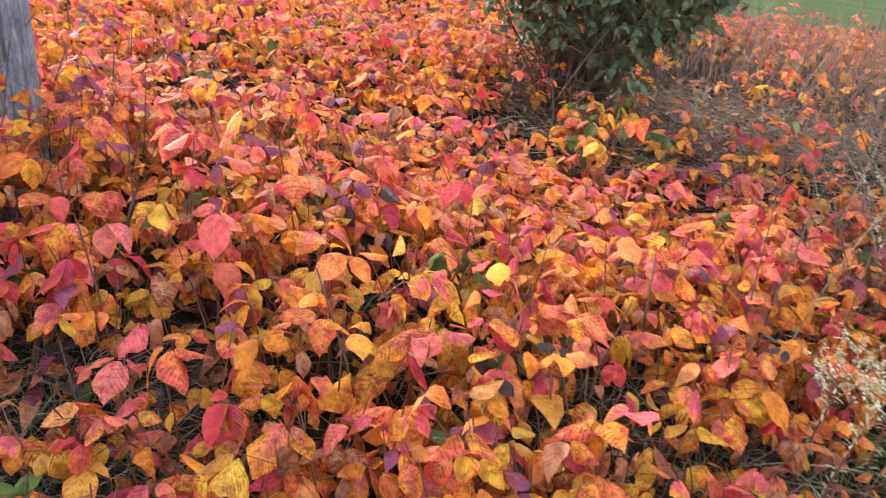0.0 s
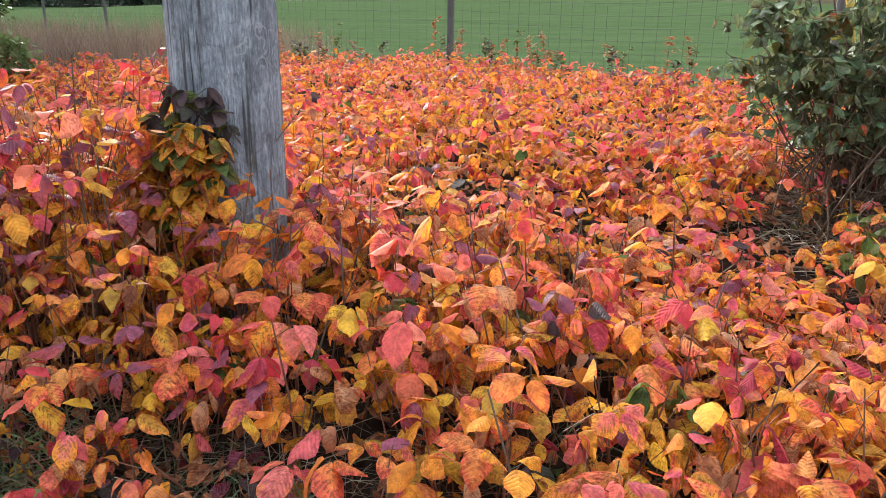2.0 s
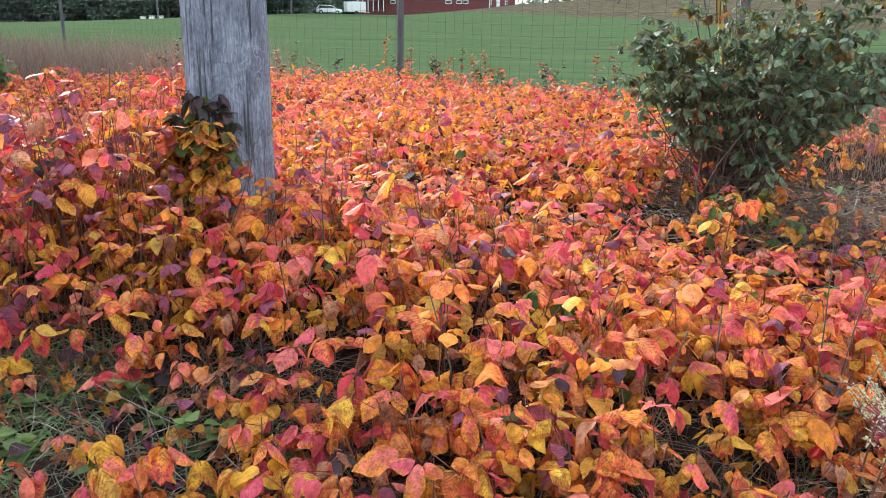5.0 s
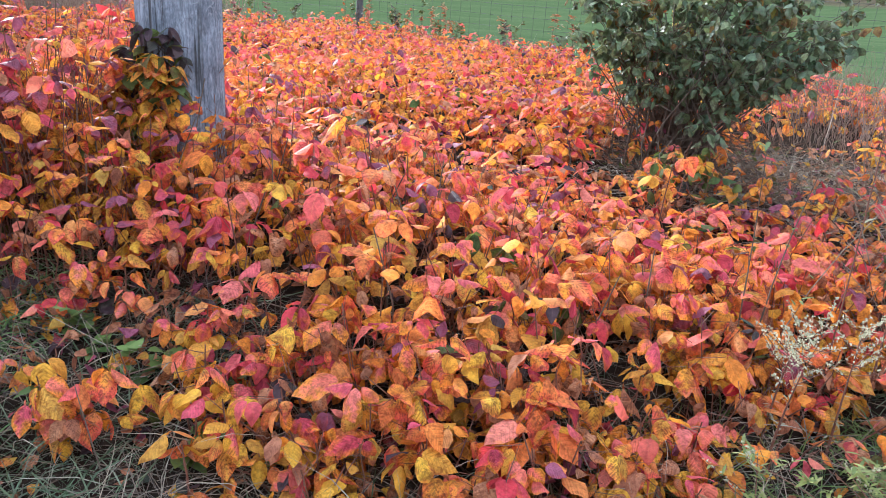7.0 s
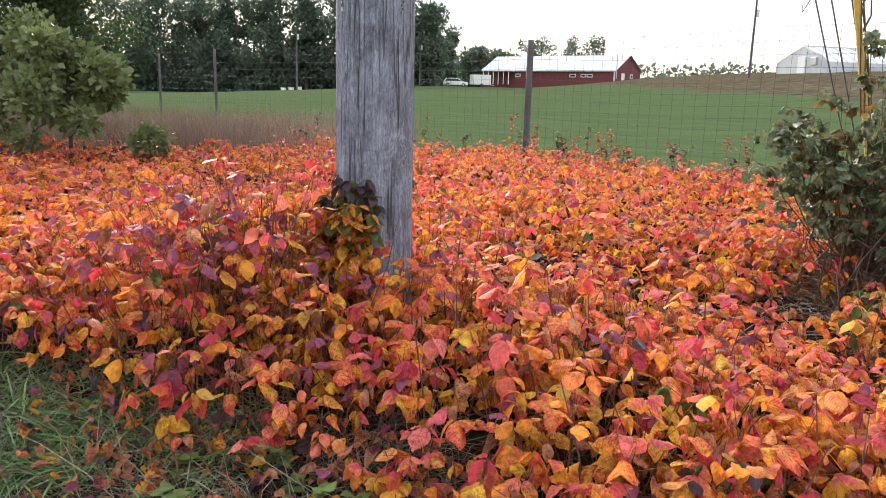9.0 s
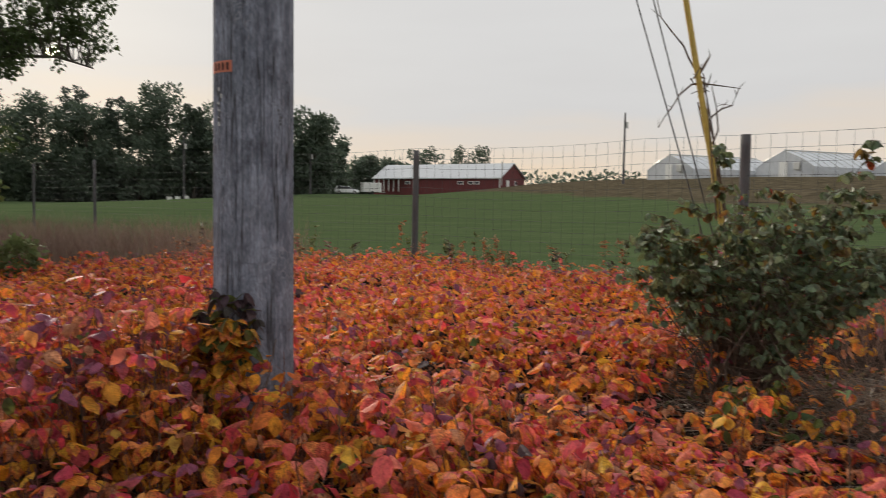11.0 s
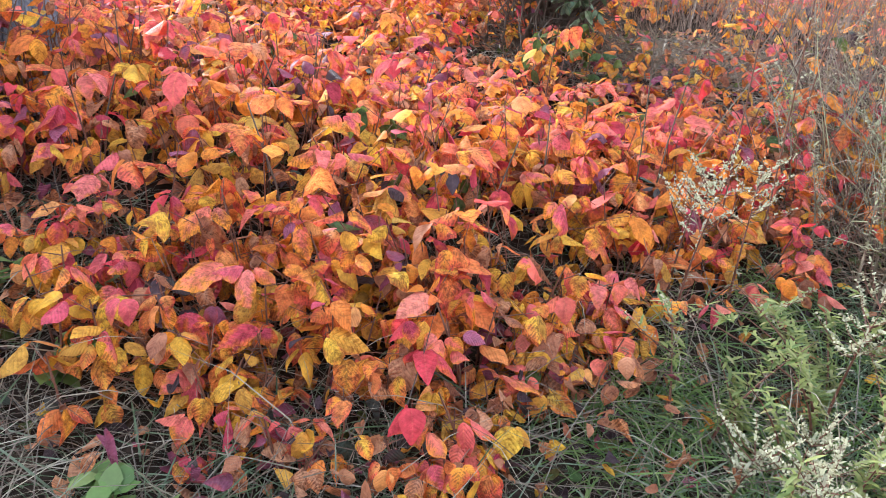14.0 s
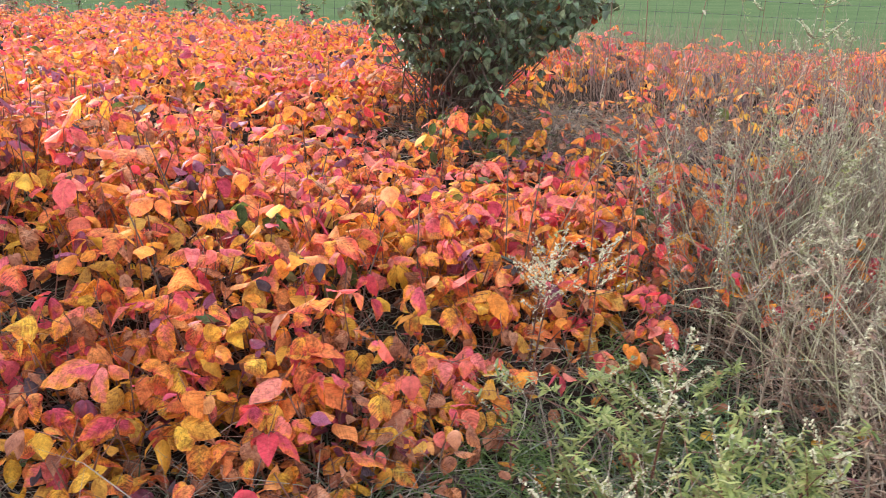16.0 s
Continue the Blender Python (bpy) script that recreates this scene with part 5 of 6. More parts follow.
def guy_wire():
    x0, y0 = 2.945, 5.7
    t = thing("guy_wire_guard", x0, y0, gz(x0, y0), "leaning yellow plastic guard on a guy wire, dead vine round it", "guy wire")
    end = Vector((-0.203, 0.0, 1.0)) * 2.9
    child("guard", tube_mesh("guard", [line_path((0, 0, -0.05), end, 0.019, 12)], GUARD, 12), t, "yellow plastic guard")
    child("cable", tube_mesh("cable", [line_path(end, end * 2.6, 0.006)], CABLE, 5), t)
    vine = []
    def along(q):
        return end * q
    for k in range(5):
        vine.append([(*(along(q) + Vector((0.03 * math.cos(q * 9 + k * 0.9), 0.03 * math.sin(q * 9 + k * 0.9), 0))), 0.007 - 0.004 * q) for q in np.linspace(0.35, 0.66 - 0.015 * k, 22)])
    for k in range(16):
        q = random.uniform(0.58, 0.68)
        c = along(q) + Vector((random.gauss(0, 0.03), random.gauss(0, 0.03), 0))
        vine.append([(*c, 0.006), (*(c + Vector((random.gauss(0, 0.07), random.gauss(0, 0.04), random.uniform(-0.05, 0.12)))), 0.002)])
    arms = [[(0.64, 0, 0), (-0.06, 0.0, -0.02), (-0.12, 0.02, -0.07), (-0.17, 0.01, -0.15), (-0.20, 0.02, -0.20), (-0.24, 0.02, -0.27)],
            [(0.655, 0, 0), (-0.06, 0.02, 0.10), (-0.11, 0.0, 0.18), (-0.17, 0.02, 0.27), (-0.23, 0.01, 0.36), (-0.27, 0.03, 0.47), (-0.29, 0.03, 0.60)],
            [(0.545, 0, 0), (0.03, 0.0, 0.06), (0.09, 0.02, 0.11), (0.14, 0.0, 0.14), (0.18, 0.02, 0.20), (0.20, 0.01, 0.25)],
            [(0.655, 0, 0), (0.03, 0.0, 0.05), (0.06, 0.01, 0.13)],
            [(0.50, 0, 0), (0.05, 0.02, 0.12), (0.03, 0.0, 0.26), (-0.01, 0.02, 0.40)]]
    for (q, _, _), *steps in arms:
        c = along(q)
        pts = [c] + [c + Vector(v) + Vector((random.gauss(0, 0.008), random.gauss(0, 0.008), random.gauss(0, 0.008))) for v in steps]
        vine.append([(*p, 0.0068 * (1.1 - 0.9 * i / len(pts))) for i, p in enumerate(pts)])
        for p in pts[2:]:
            vine.append([(*p, 0.0026), (*(p + Vector((random.gauss(0, 0.04), 0, random.uniform(0.01, 0.06)))), 0.001)])
    child("dead_vine", tube_mesh("dead_vine", vine, CANE, 5), t, "bare grey dead vine", "stuff")
    return t


random.seed(9)
guy_wire()
for ddx, dx in ((-0.32, -0.02), (-0.293, 0.02)):
    x0, y0 = 2.945 + dx, 5.7
    t = thing("guy_wire", x0, y0, gz(x0, y0), "thin dark steel guy wire slanting up to the pole", "guy wire", "guy wires")
    child("cable", tube_mesh("cable", [line_path((0, 0, -0.05), (ddx * 7.5, 0, 7.5), 0.0045, 6)], CABLE, 6), t)


# ---------------------------------------------------------------- fence
FENCE = [(-14.0, 23.2), (-9.7, 19.6), (-6.85, 17.0), (0.35, 12.6), (4.17, 9.25), (7.9, 5.6)]


def fence_post(x, y, r, H, label):
    t = thing("fence_post", x, y, gz(x, y), label, "fence post", "fence posts")
    tilt = random.gauss(0, 0.006)
    cols, zs = 20, np.linspace(-0.2, H, 16)
    V = []
    for z in zs:
        A = np.arange(cols) * 2 * math.pi / cols
        rr = r * (1 - 0.03 * z) + 0.002 * np.sin(A * 5 + z * 3) + 0.0015 * np.sin(A * 9 - z * 5)
        V.append(np.stack([rr * np.cos(A) + tilt * z, rr * np.sin(A), np.full(cols, z)], -1))
    i = np.arange(len(zs) - 1)[:, None] * cols
    j = np.arange(cols)[None]
    Q = np.stack([i + j, i + (j + 1) % cols, i + cols + (j + 1) % cols, i + cols + j], -1).reshape(-1, 4)
    child("shaft", mesh_of("shaft", np.concatenate(V), [Q, (np.arange(cols) + (len(zs) - 1) * cols)[None]], [POST]), t)


def post_height(x, y):
    return 2.24 - gz(x, y)


random.seed(3)
for (x, y), r in zip(FENCE, (0.032, 0.03, 0.032, 0.048, 0.055, 0.055)):
    fence_post(x, y, r, post_height(x, y), "round grey weathered wooden fence post" if x > -3 else "thin grey fence post by the brown grass")


def woven_wire(a, b):
    (x0, y0), (x1, y1) = a, b
    ln = math.hypot(x1 - x0, y1 - y0)
    t = thing("wire_fence", x0, y0, gz(x0, y0), "tall woven galvanised wire mesh stretched between posts", "fence", "fence panels")
    base = gz(x0, y0)
    heights = [0.06, 0.19, 0.33, 0.47, 0.61, 0.75, 0.89, 1.03, 1.17, 1.31, 1.46, 1.60, 1.75, 1.90]
    nx_ = int(ln / 0.16)
    def at(q, h):
        x, y = x0 + (x1 - x0) * q, y0 + (y1 - y0) * q
        return (x - x0, y - y0 - 0.055, gz(x, y) + h - base - 0.03 * math.sin(q * math.pi) * (h / 2))
    for h in heights:
        child("line_wire", tube_mesh("line_wire", [[(*at(q, h), 0.0021) for q in np.linspace(0, 1, 9)]], WIRE, 3), t)
    for k in range(nx_):
        child("stay_wire", tube_mesh("stay_wire", [[(*at((k + 0.5) / nx_, h), 0.0019) for h in (0.05, 1.0, 1.90)]], WIRE, 3), t)


for a, b in zip(FENCE[1:-1], FENCE[2:]):
    woven_wire(a, b)

# seedlings that stand up along the fence
random.seed(31)
for k in range(60):
    x = random.uniform(-3.2, 4.6)
    y = float(fence_y(x)) - random.uniform(0.2, 1.2)
    weed(x, y, random.uniform(0.42, 0.78), 60, 3, "dark weedy seedling standing above the ivy by the fence", (random.gauss(0, 0.06), 0), "seedling", 0.06, CANE, IVY[random.choice([BROWN, BROWN, PURPLE, DARK, GREEN])], 0.75)


# ---------------------------------------------------------------- trees
def card_cloud(name, centers, radii, count, size, mat, flat=0.8):
    """Leaf sprays: small lozenges scattered over and in lumps."""
    centers, radii = np.array(centers), np.array(radii)
    w = radii ** 2
    pick = rng.choice(len(centers), count, p=w / w.sum())
    d = unit(rng.normal(size=(count, 3)))
    r = radii[pick] * rng.uniform(0.2, 1.0, count) ** 0.5 * (1 + 0.15 * rng.normal(size=count))
    P = centers[pick] + d * r[:, None] * np.array([1, 1, flat])
    D = unit(d + rng.normal(0, 0.7, (count, 3)) + np.array([0, 0, -0.25]))
    N = rng.normal(size=(count, 3)) + np.array([0, 0, 0.6])
    return cards(name, P, D, N, size * rng.uniform(0.6, 1.4, count), mat)


def tree(x, y, H, spread, label, mat, cards, size, kind="broad", low=0.25, lumps=26, ref=None, group="trees along the field"):
    g = gz(x, y)
    t = thing("tree", x, y, g, label, "tree", group)
    top = H * 0.9
    paths = [[(random.gauss(0, 0.01) * H * q, random.gauss(0, 0.01) * H * q, -0.3 + top * q, max(0.03, 0.022 * H * (1.05 - q))) for q in np.linspace(0, 1, 9)]]
    C, R = [], []
    for k in range(lumps):
        q = low + (0.98 - low) * (k + random.random()) / lumps
        if kind == "pine":
            reach = spread * (1.15 - q) ** 0.8 * random.uniform(0.5, 1.1)
            lump = spread * random.uniform(0.16, 0.30) * (1.25 - 0.7 * q)
        else:
            reach = spread * math.sqrt(max(0.03, 1 - ((q - 0.55) / 0.52) ** 2)) * random.uniform(0.45, 1.0)
            lump = spread * random.uniform(0.22, 0.40)
        a = random.uniform(0, 6.28)
        c = Vector((math.cos(a) * reach, math.sin(a) * reach, H * q))
        s = Vector((0, 0, max(0.1, H * (q - 0.12))))
        paths.append([(*s, 0.007 * H * (1.1 - q)), (*(s.lerp(c, 0.5) + Vector((0, 0, 0.02 * H))), 0.004 * H * (1.1 - q)), (*c, 0.012)])
        C.append(c), R.append(lump)
    child("trunk", tube_mesh("trunk", paths, BARK, 6), t)
    child("crown", card_cloud("crown", C, R, cards, size, mat, 0.55 if kind == "pine" else 0.8), t)
    return t


random.seed(41)
row = [(-118, 116, 17, 7), (-104, 118, 17, 7), (-94, 121, 18, 7), (-86, 123, 16, 6), (-78, 125, 18, 6.5), (-71, 127, 17, 5.5), (-68, 133, 20.5, 5), (-63, 128, 16, 5.5), (-59, 131, 18.5, 5), (-54, 128, 16, 5), (-50, 130, 19.8, 5.5), (-45, 129, 16.5, 5), (-41, 132, 17, 5.5), (-36, 133, 18, 6), (-31, 135, 14.6, 5.2), (-25, 132, 13.8, 4.4), (-25.5, 152, 11, 4.0), (-21.5, 172, 8.5, 4.5), (-16, 176, 7.5, 4.0)]
for k, (x, y, H, s) in enumerate(row):
    pine = k in (3, 6, 8, 11)
    tree(x, y, H, s, "tall dark white pine in the field's tree line" if pine else "dark round-crowned tree in the field's tree line", PINE if pine else TREE_LEAF, 7000, 0.55, "pine" if pine else "broad", 0.05, 44)
for x, y, H, s in ((-9.6, 172, 10.0, 3.0), (-5.6, 173, 10.0, 2.8), (0.6, 174, 9.5, 2.8), (4.6, 175, 9.5, 2.8)):
    tree(x, y, H, s, "small tree standing behind the red barn", TREE_LEAF, 1300, 0.45, "broad", 0.2, 16)


def understory():
    C, R = [], []
    for k in range(230):
        x = random.uniform(-150, -24)
        y = 113 + (x + 150) * 0.16 + random.uniform(0, 9)
        h = random.uniform(3.0, 10.0)
        C.append((x, y, gz(x, y) + h * 0.5)), R.append(random.uniform(2.2, 3.4))
    me = card_cloud("understory", C, R, 40000, 0.74, TREE_LEAF, 1.3)
    tagged(new("understory", me), "dark thicket filling the foot of the tree line", "woods", kind="stuff")


understory()


def far_woods():
    C, R = [], []
    for k in range(700):
        a = radians(random.uniform(-80, 80))
        d = random.uniform(240, 280)
        x, y = d * math.sin(a), d * math.cos(a)
        h = random.uniform(5.0, 7.5) if x > -20 else random.uniform(9, 15)
        C.append((x, y, gz(x, y) + h * 0.4)), R.append(h * 0.65)
    me = card_cloud("far_woods", C, R, 36000, 1.7, TREE_LEAF)
    tagged(new("far_woods", me), "low dark line of far woods beyond the field", "woods", kind="stuff")


far_woods()


def oak():
    """The big tree whose branch hangs before the low sun."""
    x, y = -18.4, 27.0
    g = gz(x, y)
    t = thing("oak_tree", x, y, g, "large dark oak with low foliage and a hanging branch", "tree")
    paths = [[(0.15 * q, 0, -0.3 + 7.5 * q, 0.32 * (1.1 - q)) for q in np.linspace(0, 1, 8)]]
    C, R = [], []
    for k in range(52):
        q = random.uniform(0.10, 1.0)
        a = random.uniform(0, 6.28)
        reach = 3.9 * math.sqrt(max(0.05, 1 - ((q - 0.5) / 0.6) ** 2)) * random.uniform(0.4, 1.0)
        c = Vector((math.cos(a) * reach - 1.0, math.sin(a) * reach, 0.3 + 8.2 * q))
        C.append(c), R.append(random.uniform(0.7, 1.25))
        s = Vector((0, 0, max(0.4, c.z - 1.4)))
        paths.append([(*s, 0.08), (*(s.lerp(c, 0.5) + Vector((0, 0, 0.25))), 0.05), (*c, 0.015)])
    for k in range(26):
        c = Vector((random.uniform(-1.5, 2.9), random.uniform(-1.5, 1.5), random.uniform(0.6, 4.6)))
        C.append(c), R.append(random.uniform(0.6, 0.95))
        paths.append([(0, 0, max(0.4, c.z - 0.8), 0.05), (*c, 0.012)])
    limb = [Vector((0.1, 0, 4.4)), Vector((2.0, -0.5, 5.2)), Vector((4.0, -0.8, 5.7)), Vector((6.0, -1.2, 5.6)), Vector((7.3, -1.4, 5.2))]
    paths.append([(*p, 0.11 * (1.15 - i / 4.2)) for i, p in enumerate(limb)])
    for k in range(125):
        q = random.uniform(0.2, 0.98) * 4
        i0 = min(3, int(q))
        c = limb[i0].lerp(limb[i0 + 1], q - i0)
        e = c + Vector((random.gauss(0.1, 0.5), random.gauss(0, 0.5), random.uniform(-0.3, 2.9)))
        if abs(e.x - 5.86) < 0.42 and abs(e.z + g - 6.2) < 0.36:
            continue
        paths.append([(*c, 0.022), (*(c.lerp(e, 0.5)), 0.015), (*e, 0.006)])
        C.append(e), R.append(random.uniform(0.25, 0.5) if abs(e.x - 5.86) + abs(e.z + g - 6.2) > 0.95 else 0.22)
    child("trunk", tube_mesh("trunk", paths, BARK, 7), t)
    child("crown", card_cloud("crown", C, R, 46000, 0.16, OAK_LEAF), t)


random.seed(43)
oak()


def sapling(x, y, H, spread, cards):
    g = gz(x, y)
    t = thing("sapling", x, y, g, "young leafy green sapling at the edge of the ivy", "tree", "saplings")
    C, R, paths = [], [], [[(0, 0, -0.1, 0.03), (0.03, 0, H * 0.5, 0.02), (0, 0, H, 0.006)]]
    for k in range(16):
        q = random.uniform(0.2, 1.0)
        a = random.uniform(0, 6.28)
        r = spread * (1.1 - q) * random.uniform(0.4, 1.0) + 0.1
        c = Vector((math.cos(a) * r, math.sin(a) * r, H * q))
        paths.append([(0, 0, max(0.05, H * (q - 0.15)), 0.01), (*c, 0.004)])
        C.append(c), R.append(random.uniform(0.18, 0.32) * spread)
    child("trunk", tube_mesh("trunk", paths, BARK, 5), t)
    child("crown", card_cloud("crown", C, R, cards, 0.085, SAPLING), t)


sapling(-4.8, 9.0, 1.6, 0.95, 5200)
sapling(-6.2, 10.2, 1.9, 1.1, 4600)


# ---------------------------------------------------------------- buildings and vehicles
def barn():
    """Long red barn with a pale metal roof, seen by its long side and one gable."""
    x, y, W, Lg, eave, ridge = 8.0, 147.0, 10.0, 31.0, 2.5, 5.3
    z = gz(x, y) - 0.5
    t = thing("barn", x, y, z, "long low red wooden barn with a pale metal roof", "barn", turn=-32.0)
    # local x runs along the barn, from its near right end at 0 to -Lg
    bm = bmesh.new()
    prof = [(0, -3.5), (0, eave), (W / 2, ridge), (W, eave), (W, -3.5)]
    a = [bm.verts.new((0, p, h)) for p, h in prof]
    b = [bm.verts.new((-Lg, p, h)) for p, h in prof]
    bm.faces.new(a), bm.faces.new(b[::-1])
    for k in (0, 3):
        bm.faces.new((a[k], b[k], b[k + 1], a[k + 1]))
    part("wall", bm, RED_BOARD, t, "dark red board walls")
    for s in (0, 1):
        bm = bmesh.new()
        y0, y1 = (-0.4, W / 2) if s == 0 else (W + 0.4, W / 2)
        z0, z1 = eave - 0.22, ridge + 0.06
        v = []
        for xx in (0.4, -Lg - 0.4):
            for dz in (0.0, 0.12):
                v.append([bm.verts.new((xx, y0, z0 + dz)), bm.verts.new((xx, y1, z1 + dz))])
        bm.faces.new((v[1][0], v[1][1], v[3][1], v[3][0]))
        bm.faces.new((v[0][0], v[2][0], v[2][1], v[0][1]))
        bm.faces.new((v[0][0], v[1][0], v[3][0], v[2][0]))
        bm.faces.new((v[0][0], v[0][1], v[1][1], v[1][0]))
        bm.faces.new((v[2][0], v[3][0], v[3][1], v[2][1]))
        bmesh.ops.recalc_face_normals(bm, faces=bm.faces)
        roof = part("roof", bm, ROOF, t, "pale grey standing-seam metal roof")
        for k in range(30):
            bm = bmesh.new()
            xx = -k * Lg / 29
            dirv = Vector((0, y1 - y0, z1 - z0))
            box(bm, xx, (y0 + y1) / 2, (z0 + z1) / 2 + 0.14, 0.05, dirv.length, 0.05, 0, Matrix.Rotation(math.atan2(z1 - z0, y1 - y0), 4, "X"))
            part("roof_seam", bm, ROOF, roof)
    for xx, w in ((-22.0, 1.3), (-9.0, 1.4), (-6.6, 1.2), (-5.2, 1.2)):
        win = part("window_frame", box(bmesh.new(), xx, -0.04, 1.45, w, 0.10, 0.62, 0.01), WHITE_PAINT, t, "white window frame")
        part("pane", box(bmesh.new(), xx, -0.09, 1.45, w - 0.3, 0.03, 0.34), DARK_GLASS, win)
    for xx in (-0.05, -Lg + 0.05):
        part("corner_board", box(bmesh.new(), xx, -0.05, 1.1, 0.22, 0.12, 3.2, 0.01), WHITE_PAINT, t, "white corner board")
    part("eave_board", box(bmesh.new(), -Lg / 2, -0.36, eave - 0.16, Lg + 0.6, 0.06, 0.22, 0.01), WHITE_PAINT, t, "white eave board")
    for k in range(5):
        part("porch_post", box(bmesh.new(), -28.4 + 1.3 * k, -1.6, 0.9, 0.14, 0.14, 2.6, 0.01), WHITE_PAINT, t)
    part("porch_roof", box(bmesh.new(), -25.8, -0.9, 2.25, 6.2, 2.0, 0.12, 0.02), ROOF, t)
    part("side_door", box(bmesh.new(), 0.05, 3.0, 0.9, 0.1, 1.2, 2.2, 0.02), WHITE_PAINT, t, "white side door")
    win = part("window_frame", box(bmesh.new(), 0.05, 6.2, 1.5, 0.1, 0.9, 0.8, 0.01), WHITE_PAINT, t)
    part("pane", box(bmesh.new(), 0.11, 6.2, 1.5, 0.03, 0.65, 0.55), DARK_GLASS, win)
    part("chimney_pipe", box(bmesh.new(), 0.5, -0.3, 3.2, 0.14, 0.14, 4.6, 0.03), METAL, t, "thin metal flue pipe")


barn()


def car(x, y, turn):
    t = thing("car", x, y, gz(x, y), "silver estate car parked by the red barn", "car", turn=turn)
    def shell(profile, half, inset, mat, name, label=""):
        bm = bmesh.new()
        a = [bm.verts.new((px, -half + (inset if pz > 0.95 else 0), pz)) for px, pz in profile]
        b = [bm.verts.new((px, half - (inset if pz > 0.95 else 0), pz)) for px, pz in profile]
        bm.faces.new(a[::-1]), bm.faces.new(b)
        k = len(a)
        for i in range(k):
            bm.faces.new((a[i], a[(i + 1) % k], b[(i + 1) % k], b[i]))
        bmesh.ops.recalc_face_normals(bm, faces=bm.faces)
        bmesh.ops.bevel(bm, geom=list(bm.edges), offset=0.035, segments=2, affect="EDGES", profile=0.5)
        return part(name, bm, mat, t, label, True)
    shell([(-2.2, 0.3), (2.2, 0.3), (2.25, 0.62), (2.1, 0.82), (1.15, 0.96), (0.45, 1.46), (-1.7, 1.5), (-2.15, 1.0), (-2.25, 0.6)], 0.88, 0.16, CAR_PAINT, "body", "silver painted body")
    shell([(1.0, 0.99), (0.42, 1.40), (-1.6, 1.43), (-1.95, 0.99)], 0.80, 0.0, DARK_GLASS, "window", "dark side windows")
    for wx in (-1.4, 1.4):
        for wy in (-0.82, 0.82):
            bm = bmesh.new()
            bmesh.ops.create_cone(bm, cap_ends=True, segments=20, radius1=0.33, radius2=0.33, depth=0.22, matrix=Matrix.Translation((wx, wy, 0.33)) @ Matrix.Rotation(radians(90), 4, "X"))
            wheel = part("wheel", bm, RUBBER, t)
            bm = bmesh.new()
            bmesh.ops.create_cone(bm, cap_ends=True, segments=16, radius1=0.2, radius2=0.17, depth=0.25, matrix=Matrix.Translation((wx, wy, 0.33)) @ Matrix.Rotation(radians(90), 4, "X"))
            part("rim", bm, METAL, wheel)
    for wy in (-0.6, 0.6):
        part("headlight", box(bmesh.new(), 2.18, wy, 0.72, 0.12, 0.4, 0.14, 0.03), WHITE_PAINT, t)


car(-20.4, 139.0, 10)


def trailer(x, y, turn):
    t = thing("trailer", x, y, gz(x, y), "white box trailer standing beside the barn", "trailer", turn=turn)
    part("body", box(bmesh.new(), 0, 0, 1.4, 3.6, 1.9, 1.8, 0.06), WHITE_PAINT, t)
    for wy in (-0.85, 0.85):
        bm = bmesh.new()
        bmesh.ops.create_cone(bm, cap_ends=True, segments=16, radius1=0.35, radius2=0.35, depth=0.22, matrix=Matrix.Translation((0, wy, 0.35)) @ Matrix.Rotation(radians(90), 4, "X"))
        part("wheel", bm, RUBBER, t)
    part("hitch", box(bmesh.new(), 2.2, 0, 0.5, 1.2, 0.12, 0.12, 0.02), METAL, t)


trailer(-16.6, 144.5, 25)


def greenhouse(x, y, W, Lg, side_h, top_h, turn):
    """Film-covered house with a straight ridge and metal ribs; the origin is its near corner."""
    t = thing("greenhouse", x, y, gz(x, y) - 0.1, "white plastic film greenhouse with thin metal ribs", "greenhouse", "greenhouses", turn=turn)
    prof = [(0, -1.5), (0, side_h), (W * 0.16, side_h + (top_h - side_h) * 0.42), (W / 2, top_h), (W * 0.84, side_h + (top_h - side_h) * 0.42), (W, side_h), (W, -1.5)]
    bm = bmesh.new()
    a = [bm.verts.new((0, p, h)) for p, h in prof]
    b = [bm.verts.new((Lg, p, h)) for p, h in prof]
    for k in range(len(prof) - 1):
        bm.faces.new((a[k], b[k], b[k + 1], a[k + 1]))
    part("film", bm, FILM, t, "clouded white film cover")
    for xx in (0.0, Lg):
        bm = bmesh.new()
        bm.faces.new([bm.verts.new((xx, p, h)) for p, h in prof])
        part("end_wall", bm, FILM, t)
    for k in range(12):
        xx = Lg * k / 11
        child("rib", tube_mesh("rib", [[(xx, p, h + 0.03, 0.035) for p, h in prof]], METAL, 5), t)
    child("ridge_rail", tube_mesh("ridge_rail", [[(0, W / 2, top_h + 0.1, 0.08), (Lg, W / 2, top_h + 0.1, 0.08)]], METAL, 6), t)
    part("door", box(bmesh.new(), -0.05, W * 0.5, 1.05, 0.08, 1.3, 2.1, 0.02), WHITE_PAINT, t)
    part("fan_box", box(bmesh.new(), -0.12, W * 0.25, 1.5, 0.3, 0.9, 0.9, 0.03), METAL, t)
    part("side_curtain", box(bmesh.new(), Lg / 2, -0.06, 0.55, Lg * 0.96, 0.08, 0.9, 0.02), DARK_GLASS if x < 30 else FILM, t)


greenhouse(30.0, 98, 9.0, 15, 1.4, 3.3, 24)
greenhouse(42.9, 93, 9.0, 15, 1.4, 3.5, 24)
greenhouse(55.5, 88, 9.0, 15, 1.5, 3.7, 24)


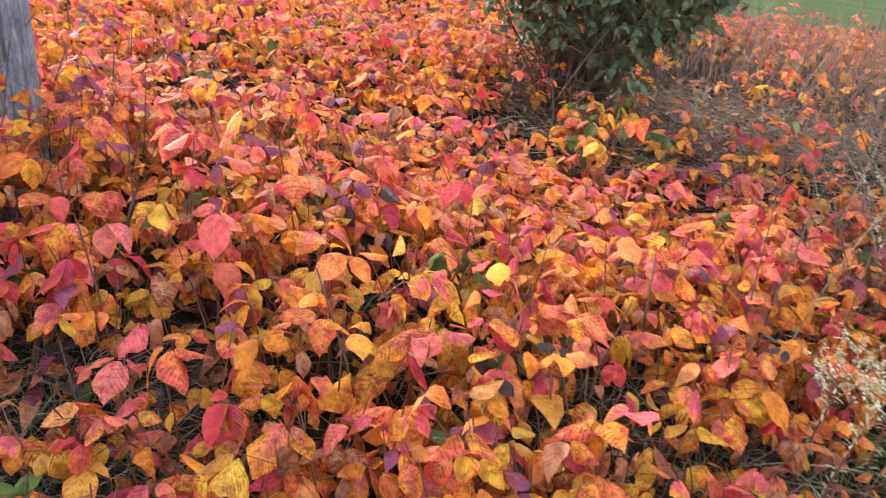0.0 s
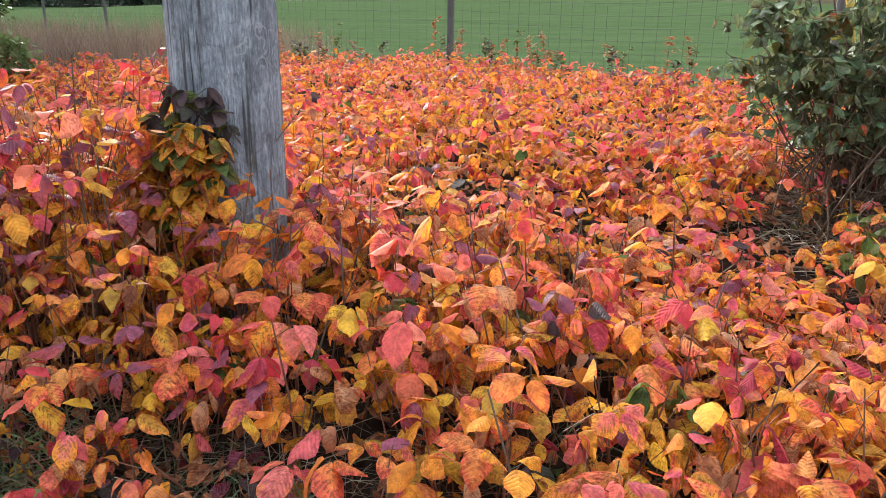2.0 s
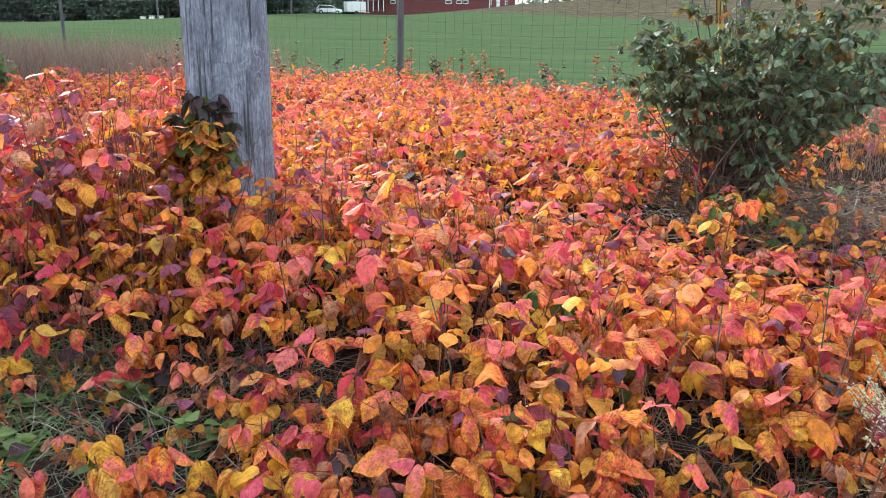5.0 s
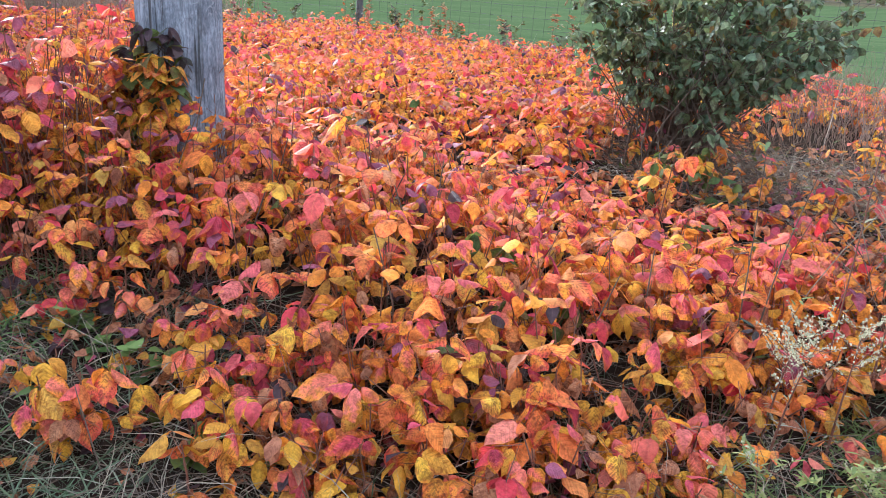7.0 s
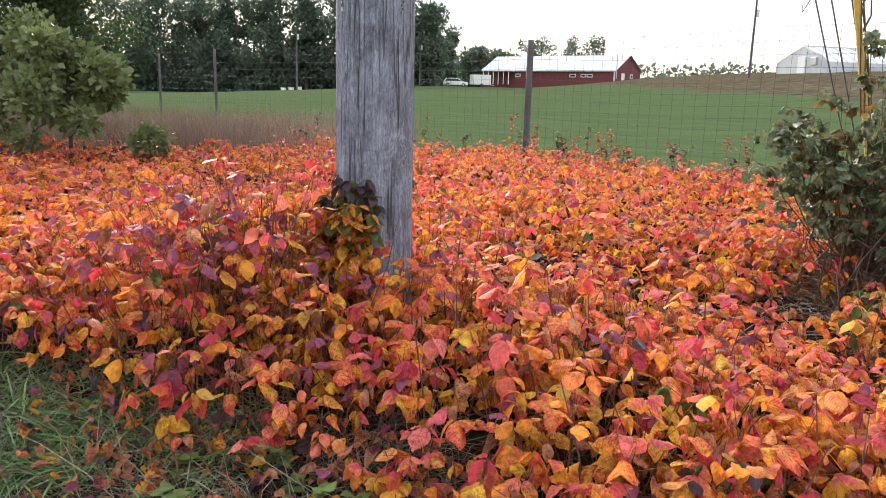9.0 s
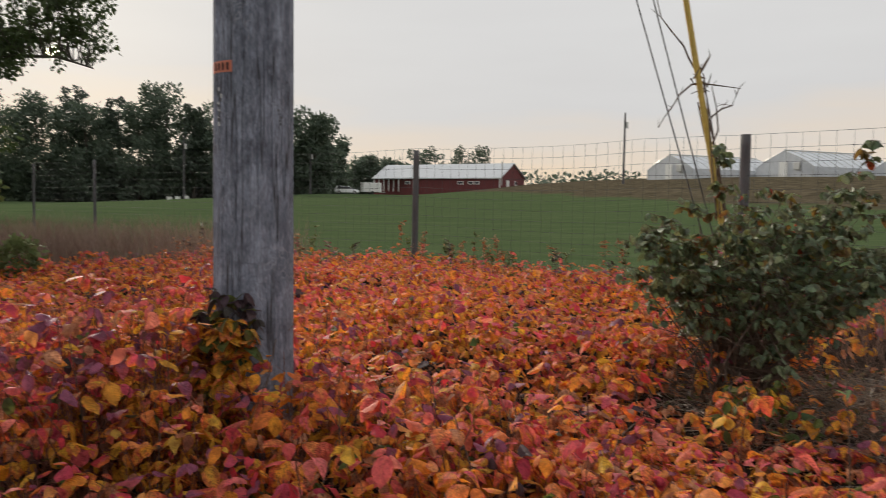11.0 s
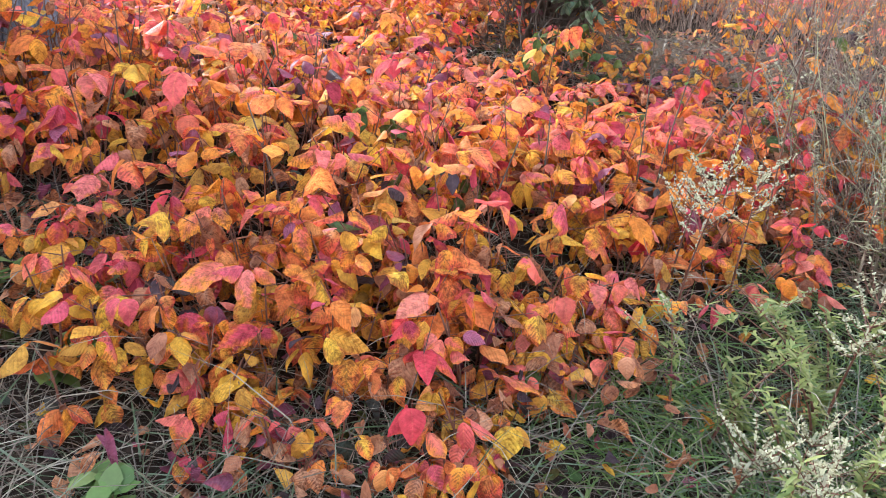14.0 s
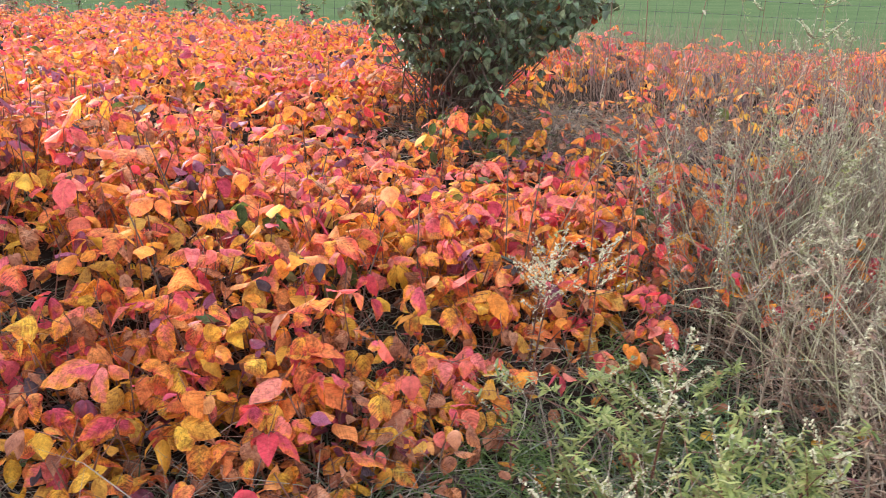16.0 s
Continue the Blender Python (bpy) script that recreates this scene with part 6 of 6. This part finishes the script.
def tank(x, y):
    t = thing("gas_tank", x, y, gz(x, y), "white horizontal gas tank beside the greenhouses", "tank")
    bm = bmesh.new()
    bmesh.ops.create_uvsphere(bm, u_segments=20, v_segments=12, radius=0.55, matrix=Matrix.Rotation(radians(90), 4, "Y"))
    for v in bm.verts:
        v.co.x += 1.2 if v.co.x > 0.01 else -1.2 if v.co.x < -0.01 else 0
        v.co.z += 0.85
    part("body", bm, WHITE_PAINT, t, "", True)
    for xx in (-0.9, 0.9):
        part("support", box(bmesh.new(), xx, 0, 0.2, 0.2, 0.7, 0.6, 0.02), METAL, t)


tank(65.0, 84.0)


def far_pole(x, y, H):
    z = gz(x, y)
    t = thing("far_utility_pole", x, y, z, "distant thin wooden utility pole beyond the field", "utility pole", "far utility poles")
    child("shaft", tube_mesh("shaft", [[(0, 0, -0.3, 0.16), (0, 0, H * 0.5, 0.14), (0, 0, H, 0.11)]], POST, 8), t)
    child("transformer", tube_mesh("transformer", [[(0.25, 0, H - 2.0, 0.18), (0.25, 0, H - 1.2, 0.18)]], METAL, 8), t)


far_pole(21.75, 100, 9.2)
far_pole(-41.5, 115, 10.0)
far_pole(-25.0, 129, 8.0)

for k in range(3):
    bx = -44.5 + 1.3 * k
    t = thing("white_box", bx, 117, gz(bx, 117), "small white box standing at the tree line", "box", "white boxes")
    part("body", box(bmesh.new(), 0, 0, 0.45, 0.7, 0.6, 0.9, 0.03), WHITE_PAINT, t)
    part("lid", box(bmesh.new(), 0, 0, 0.93, 0.8, 0.7, 0.07, 0.02), METAL, t)

# the low sun behind the branch
sun_pos = Vector((-math.sin(SUN_AZ), math.cos(SUN_AZ), math.tan(radians(9.5)))) * 1500
m, nt, n, l, p = node_mat("sun_glow")
p.inputs["Base Color"].default_value = (1, 0.9, 0.7, 1)
p.inputs["Emission Color"].default_value = (1.0, 0.80, 0.50, 1)
p.inputs["Emission Strength"].default_value = 60
bm = bmesh.new()
bmesh.ops.create_uvsphere(bm, u_segments=24, v_segments=16, radius=10)
ob = part("sun", bm, m, None, "", True)
ob.location = sun_pos
tagged(ob, "low hazy sun glowing behind the oak's branch", "sun", kind="structure")
